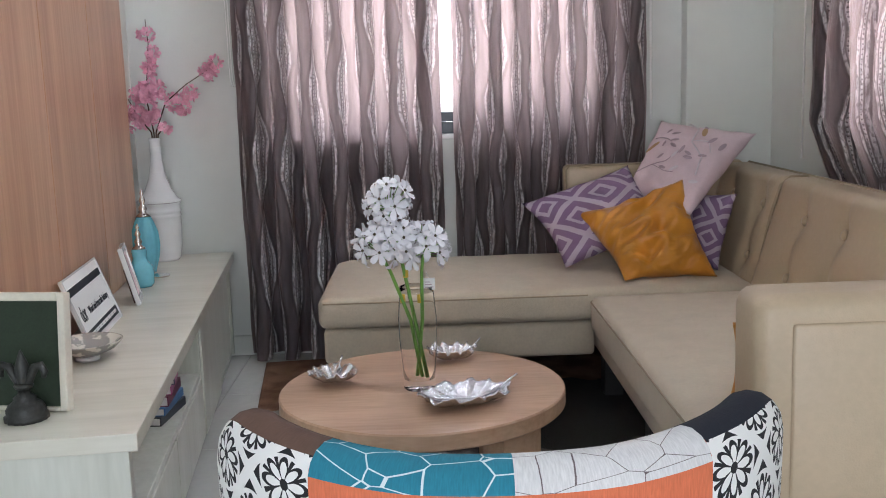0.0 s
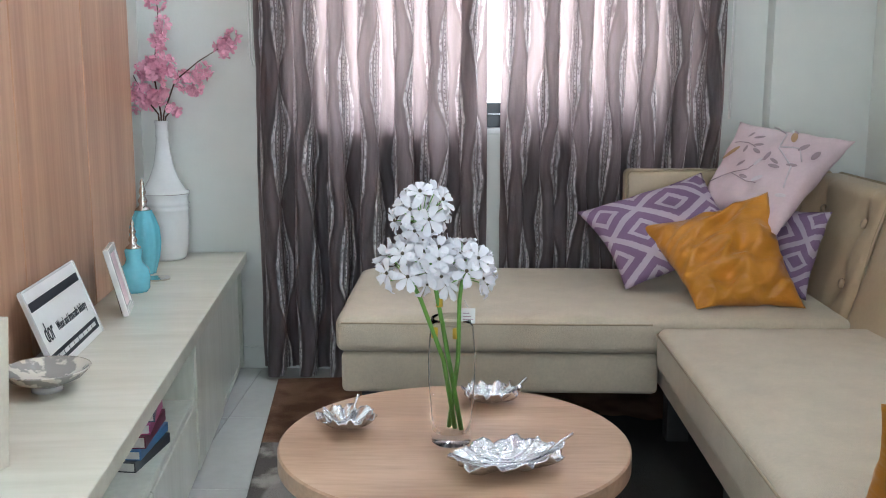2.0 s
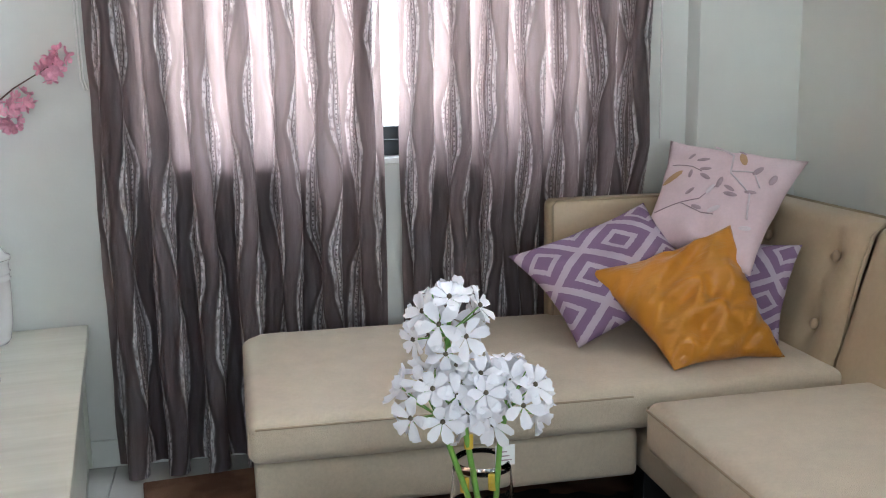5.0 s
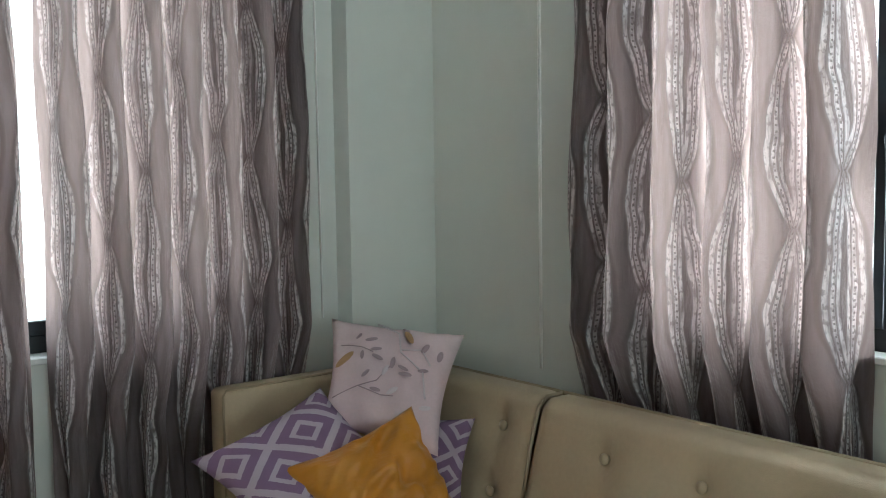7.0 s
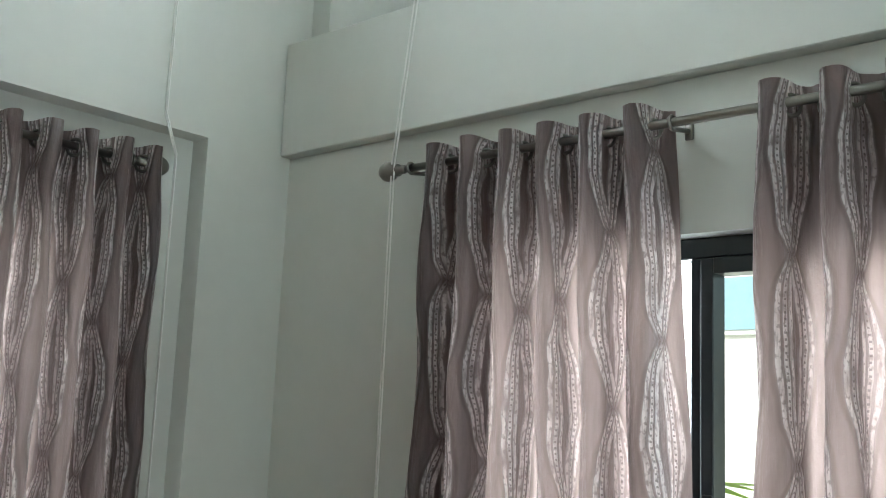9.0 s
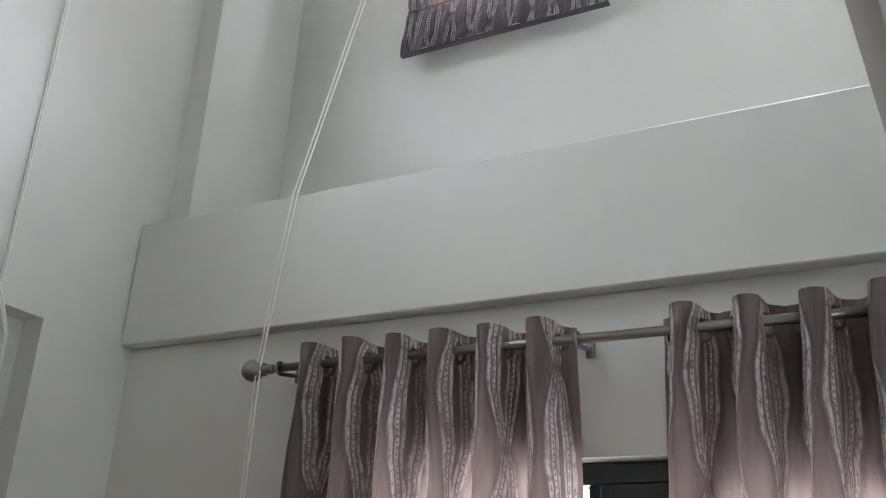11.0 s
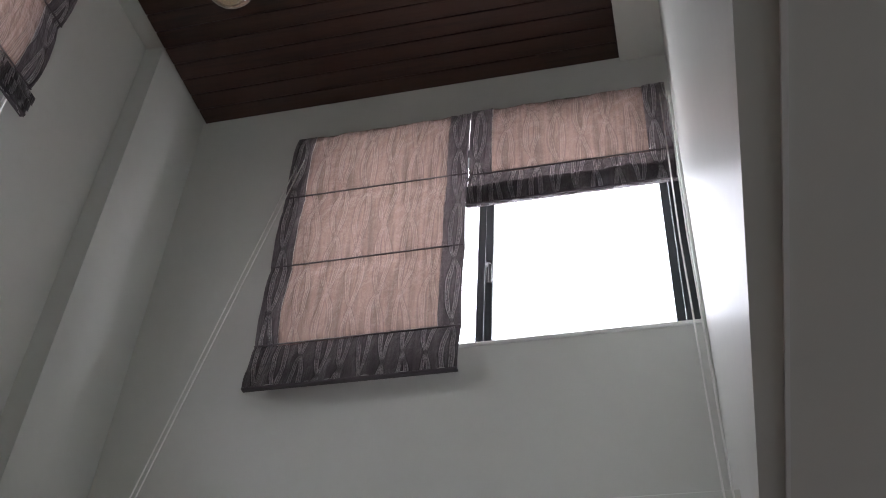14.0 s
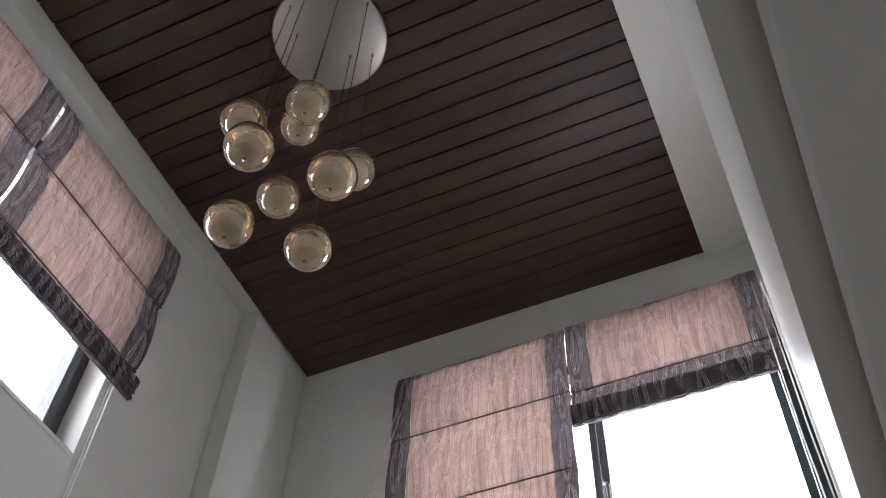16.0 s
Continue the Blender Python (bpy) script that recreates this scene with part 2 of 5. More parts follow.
WHITE = material("white_plastic", (0.80, 0.80, 0.78), 0.35, vary=0.02)
CORD = material("cord", (0.86, 0.86, 0.83), 0.7, vary=0.05, scale=80)
GLASS = glass_material("clear_glass", ior=1.1)
PANE = glass_material("window_pane", ior=1.02)
CURTAIN = curtain_material("curtain_satin", (0.085, 0.075, 0.083), (0.80, 0.775, 0.78), (0.88, 0.635, 0.585), 0.30, 0.11, 0.52, 1.0, 0.023)
BLIND_CENTRE = curtain_material("blind_satin", (0.20, 0.14, 0.125), (0.40, 0.31, 0.28), (0.62, 0.42, 0.35), 0.075, 0.11, 0.36, 0.45, 0.014)
BLIND_BORDER = curtain_material("blind_border", (0.085, 0.072, 0.080), (0.60, 0.57, 0.57), (0.45, 0.36, 0.36), 0.03, 0.085, 0.36, 1.0, 0.013)
LEAF = material("leaf_green", (0.16, 0.32, 0.05), 0.5, vary=0.3, scale=12)
PALM_LEAF = material("palm_leaf", (0.30, 0.42, 0.06), 0.45, vary=0.35, scale=5, translucent=((0.5, 0.6, 0.08), 0.4))
STEM = material("stem_green", (0.16, 0.34, 0.06), 0.45, vary=0.2, scale=20)
PETAL_WHITE = material("white_petal", (0.86, 0.85, 0.88), 0.6, vary=0.04, scale=60, translucent=((0.85, 0.85, 0.9), 0.25))
PETAL_PINK = material("pink_petal", (0.88, 0.46, 0.57), 0.6, vary=0.22, scale=40, translucent=((0.85, 0.3, 0.45), 0.25))
BRANCH = material("branch_bark", (0.09, 0.05, 0.035), 0.8, vary=0.3, scale=40)

# ---- building helpers ----


def mesh_from(name, bm, mat, smooth=False):
    me = bpy.data.meshes.new(name)
    bm.normal_update()
    bm.to_mesh(me)
    bm.free()
    for m in (mat if isinstance(mat, (list, tuple)) else [mat]):
        me.materials.append(m)
    if smooth:
        me.polygons.foreach_set("use_smooth", [True] * len(me.polygons))
    return me


def part(name, bm, mat, parent, label="", smooth=False):
    """Links a bmesh as one mesh object under a thing or a part."""
    ob = new(name, mesh_from(name, bm, mat, smooth))
    ob.parent = parent
    if label:
        ob["label"] = label
    return ob


def thing(name, label, category, m=None, group=""):
    """An empty that carries the parts of one thing."""
    ob = new(name)
    ob.empty_display_size = 0.1
    if m is not None:
        ob.matrix_world = m
    return tagged(ob, label, category, group)


def solid(name, bm, mat, label, category="", kind="", group="", smooth=False):
    return tagged(new(name, mesh_from(name, bm, mat, smooth)), label, category, group, kind)


def box(lo, hi, bevel=0.0, segments=2, bm=None):
    bm = bm or bmesh.new()
    c = [(a + b) / 2 for a, b in zip(lo, hi)]
    s = [b - a for a, b in zip(lo, hi)]
    made = bmesh.ops.create_cube(bm, size=1, matrix=Matrix.LocRotScale(c, None, s))
    if bevel:
        edges = list({e for v in made["verts"] for e in v.link_edges})
        bmesh.ops.bevel(bm, geom=edges, offset=bevel, segments=segments, affect="EDGES", profile=0.5)
    return bm


def boxes(rows, bevel=0.0):
    bm = bmesh.new()
    for lo, hi in rows:
        box(lo, hi, bevel, 1, bm)
    return bm


def prism(outline, axis, lo, hi, bevel=0.0):
    """A closed outline in the two other axes, drawn out along one axis."""
    bm = bmesh.new()
    order = {"x": lambda a, b, c: (c, a, b), "y": lambda a, b, c: (a, c, b), "z": lambda a, b, c: (a, b, c)}[axis]
    ends = [[bm.verts.new(order(a, b, c)) for a, b in outline] for c in (lo, hi)]
    bm.faces.new(ends[0][::-1])
    bm.faces.new(ends[1])
    for i in range(len(outline)):
        j = (i + 1) % len(outline)
        bm.faces.new((ends[0][i], ends[0][j], ends[1][j], ends[1][i]))
    bmesh.ops.recalc_face_normals(bm, faces=bm.faces)
    if bevel:
        bmesh.ops.bevel(bm, geom=bm.edges[:], offset=bevel, segments=2, affect="EDGES", profile=0.5)
    return bm


def lathe(profile, seg=32, bm=None, at=(0, 0, 0), flutes=0, depth=0.0):
    """Turns (radius, height) pairs round the z axis; flutes ripple the radius."""
    bm = bm or bmesh.new()
    rings = []
    for r, z in profile:
        ring = []
        for i in range(seg):
            a = 2 * math.pi * i / seg
            k = 1 + depth * math.cos(a * flutes) if flutes else 1
            ring.append(bm.verts.new((at[0] + r * k * math.cos(a), at[1] + r * k * math.sin(a), at[2] + z)))
        rings.append(ring)
    for p, q in zip(rings, rings[1:]):
        for i in range(seg):
            j = (i + 1) % seg
            bm.faces.new((p[i], p[j], q[j], q[i]))
    if profile[0][0] > 1e-4:
        bm.faces.new(rings[0][::-1])
    if profile[-1][0] > 1e-4:
        bm.faces.new(rings[-1])
    return bm


def tube(points, radius, seg=8, bm=None):
    """A round rod along points; radius may be a number or one value a point."""
    bm = bm or bmesh.new()
    pts = [Vector(p) for p in points]
    rings = []
    for i, p in enumerate(pts):
        d = (pts[min(i + 1, len(pts) - 1)] - pts[max(i - 1, 0)]).normalized()
        side = d.orthogonal().normalized() if not rings else (last - d * last.dot(d)).normalized()
        last = side
        other = d.cross(side)
        r = radius[i] if isinstance(radius, (list, tuple)) else radius
        rings.append([bm.verts.new(p + (side * math.cos(a) + other * math.sin(a)) * r) for a in (2 * math.pi * k / seg for k in range(seg))])
    for p, q in zip(rings, rings[1:]):
        for i in range(seg):
            j = (i + 1) % seg
            bm.faces.new((p[i], p[j], q[j], q[i]))
    bm.faces.new(rings[0][::-1])
    bm.faces.new(rings[-1])
    return bm


def sheet(nu, nv, place, uv=None, bm=None):
    """A grid of nu by nv cells, place(a, b) with a and b from 0 to 1; uv(a, b) in metres."""
    bm = bm or bmesh.new()
    lay = bm.loops.layers.uv.verify() if uv else None
    grid = [[bm.verts.new(place(i / nu, j / nv)) for j in range(nv + 1)] for i in range(nu + 1)]
    for i in range(nu):
        for j in range(nv):
            f = bm.faces.new((grid[i][j], grid[i + 1][j], grid[i + 1][j + 1], grid[i][j + 1]))
            if uv:
                for loop, (a, b) in zip(f.loops, ((i, j), (i + 1, j), (i + 1, j + 1), (i, j + 1))):
                    loop[lay].uv = uv(a / nu, b / nv)
    return bm


def torus(major, minor, m, seg=20, ring=8, bm=None):
    bm = bm or bmesh.new()
    vs = [[bm.verts.new(m @ Vector(((major + minor * math.cos(b)) * math.cos(a), (major + minor * math.cos(b)) * math.sin(a), minor * math.sin(b))))
           for b in (2 * math.pi * j / ring for j in range(ring))] for a in (2 * math.pi * i / seg for i in range(seg))]
    for i in range(seg):
        for j in range(ring):
            bm.faces.new((vs[i][j], vs[(i + 1) % seg][j], vs[(i + 1) % seg][(j + 1) % ring], vs[i][(j + 1) % ring]))
    return bm


# ---- the room ----
E = 0.0             # face of the lower east wall
EU = 0.54           # face of the upper east wall
N = 0.09            # face of the window bay in the north wall
BEAM, TOP = 2.66, 5.65
S = -2.57           # face of the wall over the southern edge of the void
FAR = -6.2


def south(x):
    """y of the wall over the southern edge of the void, which runs a little askew."""
    return -2.439 - 0.017 * (x - 0.54)


SKEW = math.atan2(0.104, 0.9946)


def west(y):
    """x of the west wall, which runs a little askew."""
    return -2.70 - 0.1046 * (y + 0.32)


solid("floor", box((-4.1, FAR, -0.12), (0.12, 0.1, -0.004)), GROUT, "grey grout bed under the polished floor tiles", kind="structure")

solid("wall_north", boxes([
    ((-3.0, N, -0.1), (-2.12, 0.3, BEAM)), ((-0.64, N, -0.1), (-0.366, 0.3, BEAM)),
    ((-2.12, N, -0.1), (-0.64, 0.3, 0.95)), ((-2.12, N, 2.32), (-0.64, 0.3, BEAM)),
    ((-0.366, 0.0, -0.1), (0.3, 0.3, BEAM)),
    ((-3.0, 0.0, BEAM), (0.8, 0.3, 4.245)), ((-3.0, 0.0, 5.45), (0.8, 0.3, 5.78)),
    ((-3.0, 0.0, 4.245), (-2.3, 0.3, 5.45)), ((-0.57, 0.0, 4.245), (0.8, 0.3, 5.45)),
    ((0.065, -0.10, 3.099), (0.8, 0.0, 5.78)),
]), PAINT, "painted pale grey-green north wall with recessed window bay", kind="structure")

solid("wall_east", boxes([
    ((E, -0.95, -0.1), (0.22, 0.0, BEAM)), ((E, -2.95, -0.1), (0.22, -2.47, BEAM)),
    ((E, -2.47, -0.1), (0.22, -0.95, 1.02)), ((E, -2.47, 2.24), (0.22, -0.95, BEAM)),
    ((E, FAR, -0.1), (0.22, -2.95, BEAM)),
]), PAINT, "painted pale grey-green east wall", kind="structure")
solid("east_beam", box((-0.050, S - 0.06, BEAM + 0.002), (0.80, -0.003, 3.097), 0.004, 1), PAINT, "painted concrete beam along the east wall", kind="structure")
solid("wall_east_upper", boxes([
    ((EU, -2.8, 3.099), (0.80, -0.102, 4.075)), ((EU, -2.8, 5.33), (0.80, -0.102, 5.78)),
    ((EU, -0.76, 4.075), (0.80, -0.102, 5.33)), ((EU, -2.8, 4.075), (0.80, -2.428, 5.33)),
]), PAINT, "painted upper east wall with a window opening", kind="structure")
solid("wall_south_upper", prism([(-3.1, south(-3.1)), (0.80, south(0.80)), (0.80, south(0.80) - 0.046), (-3.1, south(-3.1) - 0.046)], "z", BEAM, 5.78), PAINT,
      "painted wall above the edge of the void", kind="structure")
solid("wall_west", prism([(west(0.3), 0.3), (west(-2.02), -2.02), (west(-2.02) - 0.2, -2.02), (west(0.3) - 0.2, 0.3)], "z", -0.1, BEAM + 0.001), PAINT,
      "painted west wall behind the wood panelling", kind="structure")
solid("wall_west_upper", box((-3.0, -2.7, BEAM + 0.002), (-2.8, 0.3, 5.78)), PAINT, "painted upper west wall of the void", kind="structure")
solid("wall_hall", boxes([((-4.2, FAR, -0.1), (-4.0, -2.0, BEAM)), ((-4.0, -2.02, -0.1), (west(-2.02) - 0.2, -1.9, BEAM))]), PAINT,
      "plain painted walls of the side hall", kind="structure")
# unseen wall; its door opening is made up for the fill lamp
solid("wall_south", boxes([((-4.2, FAR - 0.2, -0.1), (-2.85, FAR, BEAM + 0.1)), ((-0.55, FAR - 0.2, -0.1), (0.22, FAR, BEAM + 0.1)), ((-2.85, FAR - 0.2, 2.2), (-0.55, FAR, BEAM + 0.1))]),
      PAINT, "plain unseen south wall with an opening added for the fill lamp", kind="structure")
solid("ceiling_lower", prism([(-4.0, FAR), (0.0, FAR), (0.0, south(0) - 0.0462), (-4.0, south(-4) - 0.0462)], "z", BEAM - 0.004, BEAM + 0.1), PAINT_CEILING,
      "painted ceiling under the upper floor", kind="structure")
solid("ceiling_hall", box((-4.0, south(-4) - 0.05, BEAM - 0.004), (-2.8, -1.9, BEAM + 0.1)), PAINT_CEILING, "painted ceiling of the side hall", kind="structure")
solid("trim", prism([(-2.79, south(-2.79) - 0.0425), (-0.004, south(0) - 0.0425), (-0.004, south(0) - 0.0495), (-2.79, south(-2.79) - 0.0495)], "z", BEAM - 0.009, BEAM + 0.004), WHITE,
      "thin white bead along the ceiling edge", kind="structure")
# out of view; put here to keep sky light from leaking past the wall
solid("upper_floor", box((-4.2, FAR - 0.2, BEAM + 0.102), (0.8, -2.52, BEAM + 0.25)), PAINT, "unseen concrete slab of the upper floor, blocks sky light", kind="structure")


def plank_ceiling():
    """Dark boards that run north to south, with grooves between, inside a painted border."""
    bm = bmesh.new()
    x, width = EU + 0.01, 0.098
    while x > -2.45:
        box((max(x - width, -2.45), -2.231, TOP), (x - 0.006, -0.115, TOP + 0.018), 0.003, 1, bm)
        x -= width
    box((-2.45, -2.231, TOP + 0.02), (EU + 0.02, -0.115, TOP + 0.03), bm=bm)
    return bm


solid("ceiling", plank_ceiling(), CEILING_WOOD, "dark stained timber plank ceiling over the void", kind="structure")
solid("ceiling_border", boxes([((-2.8, S, TOP - 0.03), (EU, -2.231, TOP + 0.15)), ((-2.8, -2.231, TOP - 0.03), (-2.45, 0.0, TOP + 0.15)),
                               ((-2.45, -2.231, TOP + 0.04), (0.8, 0.0, TOP + 0.15))], 0.003),
      PAINT_CEILING, "painted border round the plank ceiling", kind="structure")
solid("baseboard", boxes([((-2.72, N - 0.012, 0), (-0.37, N - 0.001, 0.09))], 0.003), PAINT, "painted skirting below the window bay", kind="structure")


# ---- windows ----


def casement_window(name, label, width, height, mullion, m, sash_left=True, latch=False):
    """A dark aluminium window in its own plane: x along, z up, y outwards."""
    w = thing(name, label, "window", m)
    w["kind"] = "structure"
    t = 0.055
    part("frame", boxes([((0, 0, 0), (t, 0.07, height)), ((width - t, 0, 0), (width, 0.07, height)),
                         ((t, 0, 0), (width - t, 0.07, t)), ((t, 0, height - t), (width - t, 0.07, height)),
                         ((mullion - 0.018, 0, t), (mullion + 0.018, 0.07, height - t))], 0.004), FRAME_DARK, w)
    a, b = (t + 0.002, mullion - 0.02) if sash_left else (mullion + 0.02, width - t - 0.002)
    sash = part("sash", boxes([((a, -0.02, t + 0.003), (a + 0.036, 0.05, height - t - 0.003)), ((b - 0.036, -0.02, t + 0.003), (b, 0.05, height - t - 0.003)),
                               ((a + 0.036, -0.02, t + 0.003), (b - 0.036, 0.05, t + 0.045)), ((a + 0.036, -0.02, height - t - 0.045), (b - 0.036, 0.05, height - t - 0.003))], 0.003), FRAME_DARK, w)
    x = b - 0.022 if sash_left else a + 0.022
    z = height * 0.36 if not latch else height * 0.40
    handle = tube([(x, -0.02, z + 0.03), (x, -0.05, z + 0.025), (x + 0.012, -0.07, z), (x + 0.014, -0.072, z - 0.09)], [0.012, 0.011, 0.009, 0.006], 10)
    box((x - 0.014, -0.03, z - 0.05), (x + 0.014, -0.019, z + 0.07), 0.003, 1, handle)
    part("handle", handle, BLACK, sash, "black cranked casement handle")
    if latch:
        part("latch_plate", box((mullion - 0.075, -0.028, z - 0.04), (mullion - 0.03, -0.001, z + 0.08), 0.004, 1), BLACK, w)
    for lo, hi in ((t, mullion - 0.018), (mullion + 0.018, width - t)):
        pane = part("pane", box((lo, 0.03, t), (hi, 0.034, height - t)), PANE, w)
        pane.visible_shadow = False
    return w


def east_pose(x, y, z):
    return Matrix.Translation((x, y, z)) @ Matrix.Rotation(radians(-90), 4, "Z")


casement_window("window_1", "dark aluminium casement window behind the satin curtains", 1.48, 1.37, 0.62, Matrix.Translation((-2.12, N + 0.09, 0.95)), False)
casement_window("window_2", "dark aluminium casement window with black handle", 1.52, 1.22, 0.675, east_pose(0.07, -0.95, 1.02), False, True)
casement_window("window_3", "dark aluminium window high under the ceiling", 1.67, 1.255, 0.80, east_pose(EU + 0.15, -0.76, 4.075), False)
casement_window("window_4", "dark aluminium window high in the north wall", 1.73, 1.205, 0.865, Matrix.Translation((-2.3, 0.13, 4.245)), False)
# no door is known here; added to house the fill lamp
casement_window("door_1", "unseen glazed door added to house the fill lamp, dark aluminium frame", 2.3, 2.2, 1.15, Matrix.Translation((-0.55, FAR - 0.05, 0)) @ Matrix.Rotation(math.pi, 4, "Z"))
solid("window_sill", box((-2.118, N - 0.012, 0.935), (-0.642, N + 0.08, 0.955), 0.003, 1), WHITE, "white painted window sill", kind="structure")
solid("window_sill", box((-0.012, -2.468, 1.005), (0.06, -0.952, 1.024), 0.003, 1), WHITE, "white painted window sill", kind="structure")
solid("window_sill", box((EU - 0.008, -2.427, 4.061), (EU + 0.15, -0.762, 4.079), 0.003, 1), WHITE, "white painted window sill", kind="structure")
solid("window_sill", box((-2.298, -0.008, 4.231), (-0.572, 0.13, 4.249), 0.003, 1), WHITE, "white painted window sill", kind="structure")


# ---- curtains and rods ----


def curtain(width, drop, pleats, seed, m, name="curtain", flare=0.0, pressed=None):
    """A full-length grommet curtain; x along the rod, z = 0 at the rod, cloth folding in y."""
    rng = random.Random(seed)
    c = thing(name, "grey-mauve satin curtain with leaf-like smocked bands, hung by eyelets", "curtain", m, "satin curtains")
    shift = [rng.uniform(-0.5, 0.5) for _ in range(pleats + 2)]
    cloth = pleats * 0.22
    head = 0.055

    def place(a, b):
        z = head - b * (drop + head)
        k = a * pleats
        amp = 0.070 * (1 + 0.25 * shift[int(a * pleats)]) * (0.85 + 0.15 * b)
        # folds stay even at the eyelets and wander lower down
        lo = int(k)
        wander = (shift[lo] * (1 - (k - lo)) + shift[lo + 1] * (k - lo)) * min(1, b * 2.5) * 0.8
        w = math.cos(math.pi * 2 * k + wander)
        y = amp * math.copysign(abs(w) ** 0.75, w)
        y += 0.010 * math.sin(a * 47 + b * 5 + seed) * b + 0.006 * math.sin(b * 2 * math.pi / 0.28 + k * 3.1)
        pinch = 0.005 * math.sin(b * drop * math.pi / 0.30 + lo * 1.3)
        x = width * a + pinch * math.sin(2 * math.pi * k) * 0.7 + flare * a * min(1.0, b * 2.5)
        x += 0.010 * noise.noise(Vector((a * 9, b * 5, seed))) + 0.13 * width / pleats * math.sin(math.pi * 4 * k + 2 * wander) * (0.5 + 0.5 * min(1, b * 3))
        u, v = a * cloth, b * drop
        y += 0.020 * (0.25 - abs(noise.noise(Vector((u * 11, v * 1.1, seed + 3))))) * min(1, b * 4)
        y += 0.007 * (0.25 - abs(noise.noise(Vector((u * 30, v * 5.0, seed + 9)))))
        x += 0.003 * noise.noise(Vector((u * 16, v * 7.0, seed + 5)))
        if pressed and x > pressed[0]:
            # furniture pushes the cloth back against the wall
            k = max(0.0, min(1.0, (pressed[1] - (2.515 + z)) / 0.25)) * min(1.0, (x - pressed[0]) / 0.12)
            y += (0.050 + 0.30 * y - y) * k
        return (x, y, z)

    part("cloth", sheet(pleats * 30, 130, place, lambda a, b: (a * cloth, drop - b * drop)), CURTAIN, c, smooth=True)
    for i in range(2 * pleats):
        a = (i + 0.5) / (2 * pleats)
        ring = torus(0.026, 0.0055, Matrix.Translation((width * a, 0, -0.004)) @ Matrix.Rotation(radians(90), 4, "Y") @ Matrix.Rotation(radians(35 if i % 2 else -35), 4, "X"), 18, 6)
        part("eyelet", ring, NICKEL, c, smooth=True)
    return c


def rod(length, m, brackets):
    """A curtain rod along x with ball finials and wall brackets."""
    r = thing("curtain_rod", "brushed nickel curtain rod with ball finials", "curtain rod", m)
    part("pole", tube([(0.04, 0, 0), (length - 0.04, 0, 0)], 0.0125, 16), NICKEL, r, smooth=True)
    for x, s in ((0, 1), (length, -1)):
        prof = [(0.0, -0.034), (0.018, -0.029), (0.030, -0.014), (0.034, 0.002), (0.028, 0.02), (0.016, 0.031), (0.013, 0.036), (0.02, 0.039), (0.02, 0.046), (0.013, 0.049), (0.015, 0.07), (0.013, 0.08)]
        bm = lathe(prof, 20)
        bmesh.ops.transform(bm, matrix=Matrix.Translation((x, 0, 0)) @ Matrix.Rotation(radians(90 * s), 4, "Y"), verts=bm.verts)
        part("finial", bm, NICKEL, r, "ball finial", True)
    for x in brackets:
        bm = tube([(x, 0.10, 0.0), (x, 0.05, -0.008), (x, 0.0, -0.016)], 0.007, 8)
        box((x - 0.012, 0.088, -0.025), (x + 0.012, 0.098, 0.025), 0.003, 1, bm)
        torus(0.017, 0.005, Matrix.Translation((x, 0, 0)) @ Matrix.Rotation(radians(90), 4, "Y"), 14, 6, bm)
        part("bracket", bm, NICKEL, r, smooth=True)
    return r


ROD_N = Matrix.Translation((-2.42, -0.015, 2.515))
rod(1.86, ROD_N, (0.10, 0.98, 1.76))
curtain(0.86, 2.50, 7, 3, Matrix.Translation((-2.28, -0.015, 2.515)), pressed=(0.40, 0.62))
curtain(0.83, 2.50, 7, 11, Matrix.Translation((-1.36, -0.015, 2.515)), pressed=(-0.2, 0.98))
ROD_E = east_pose(-0.095, -0.62, 2.515)
rod(1.96, ROD_E, (0.10, 1.02, 1.86))
curtain(0.84, 2.45, 6, 23, east_pose(-0.082, -0.77, 2.515), flare=0.05, pressed=(-0.2, 1.0))
curtain(0.74, 2.45, 5, 37, east_pose(-0.082, -1.836, 2.515), pressed=(-0.2, 1.0))


# ---- blinds, cords and ceiling lamp ----


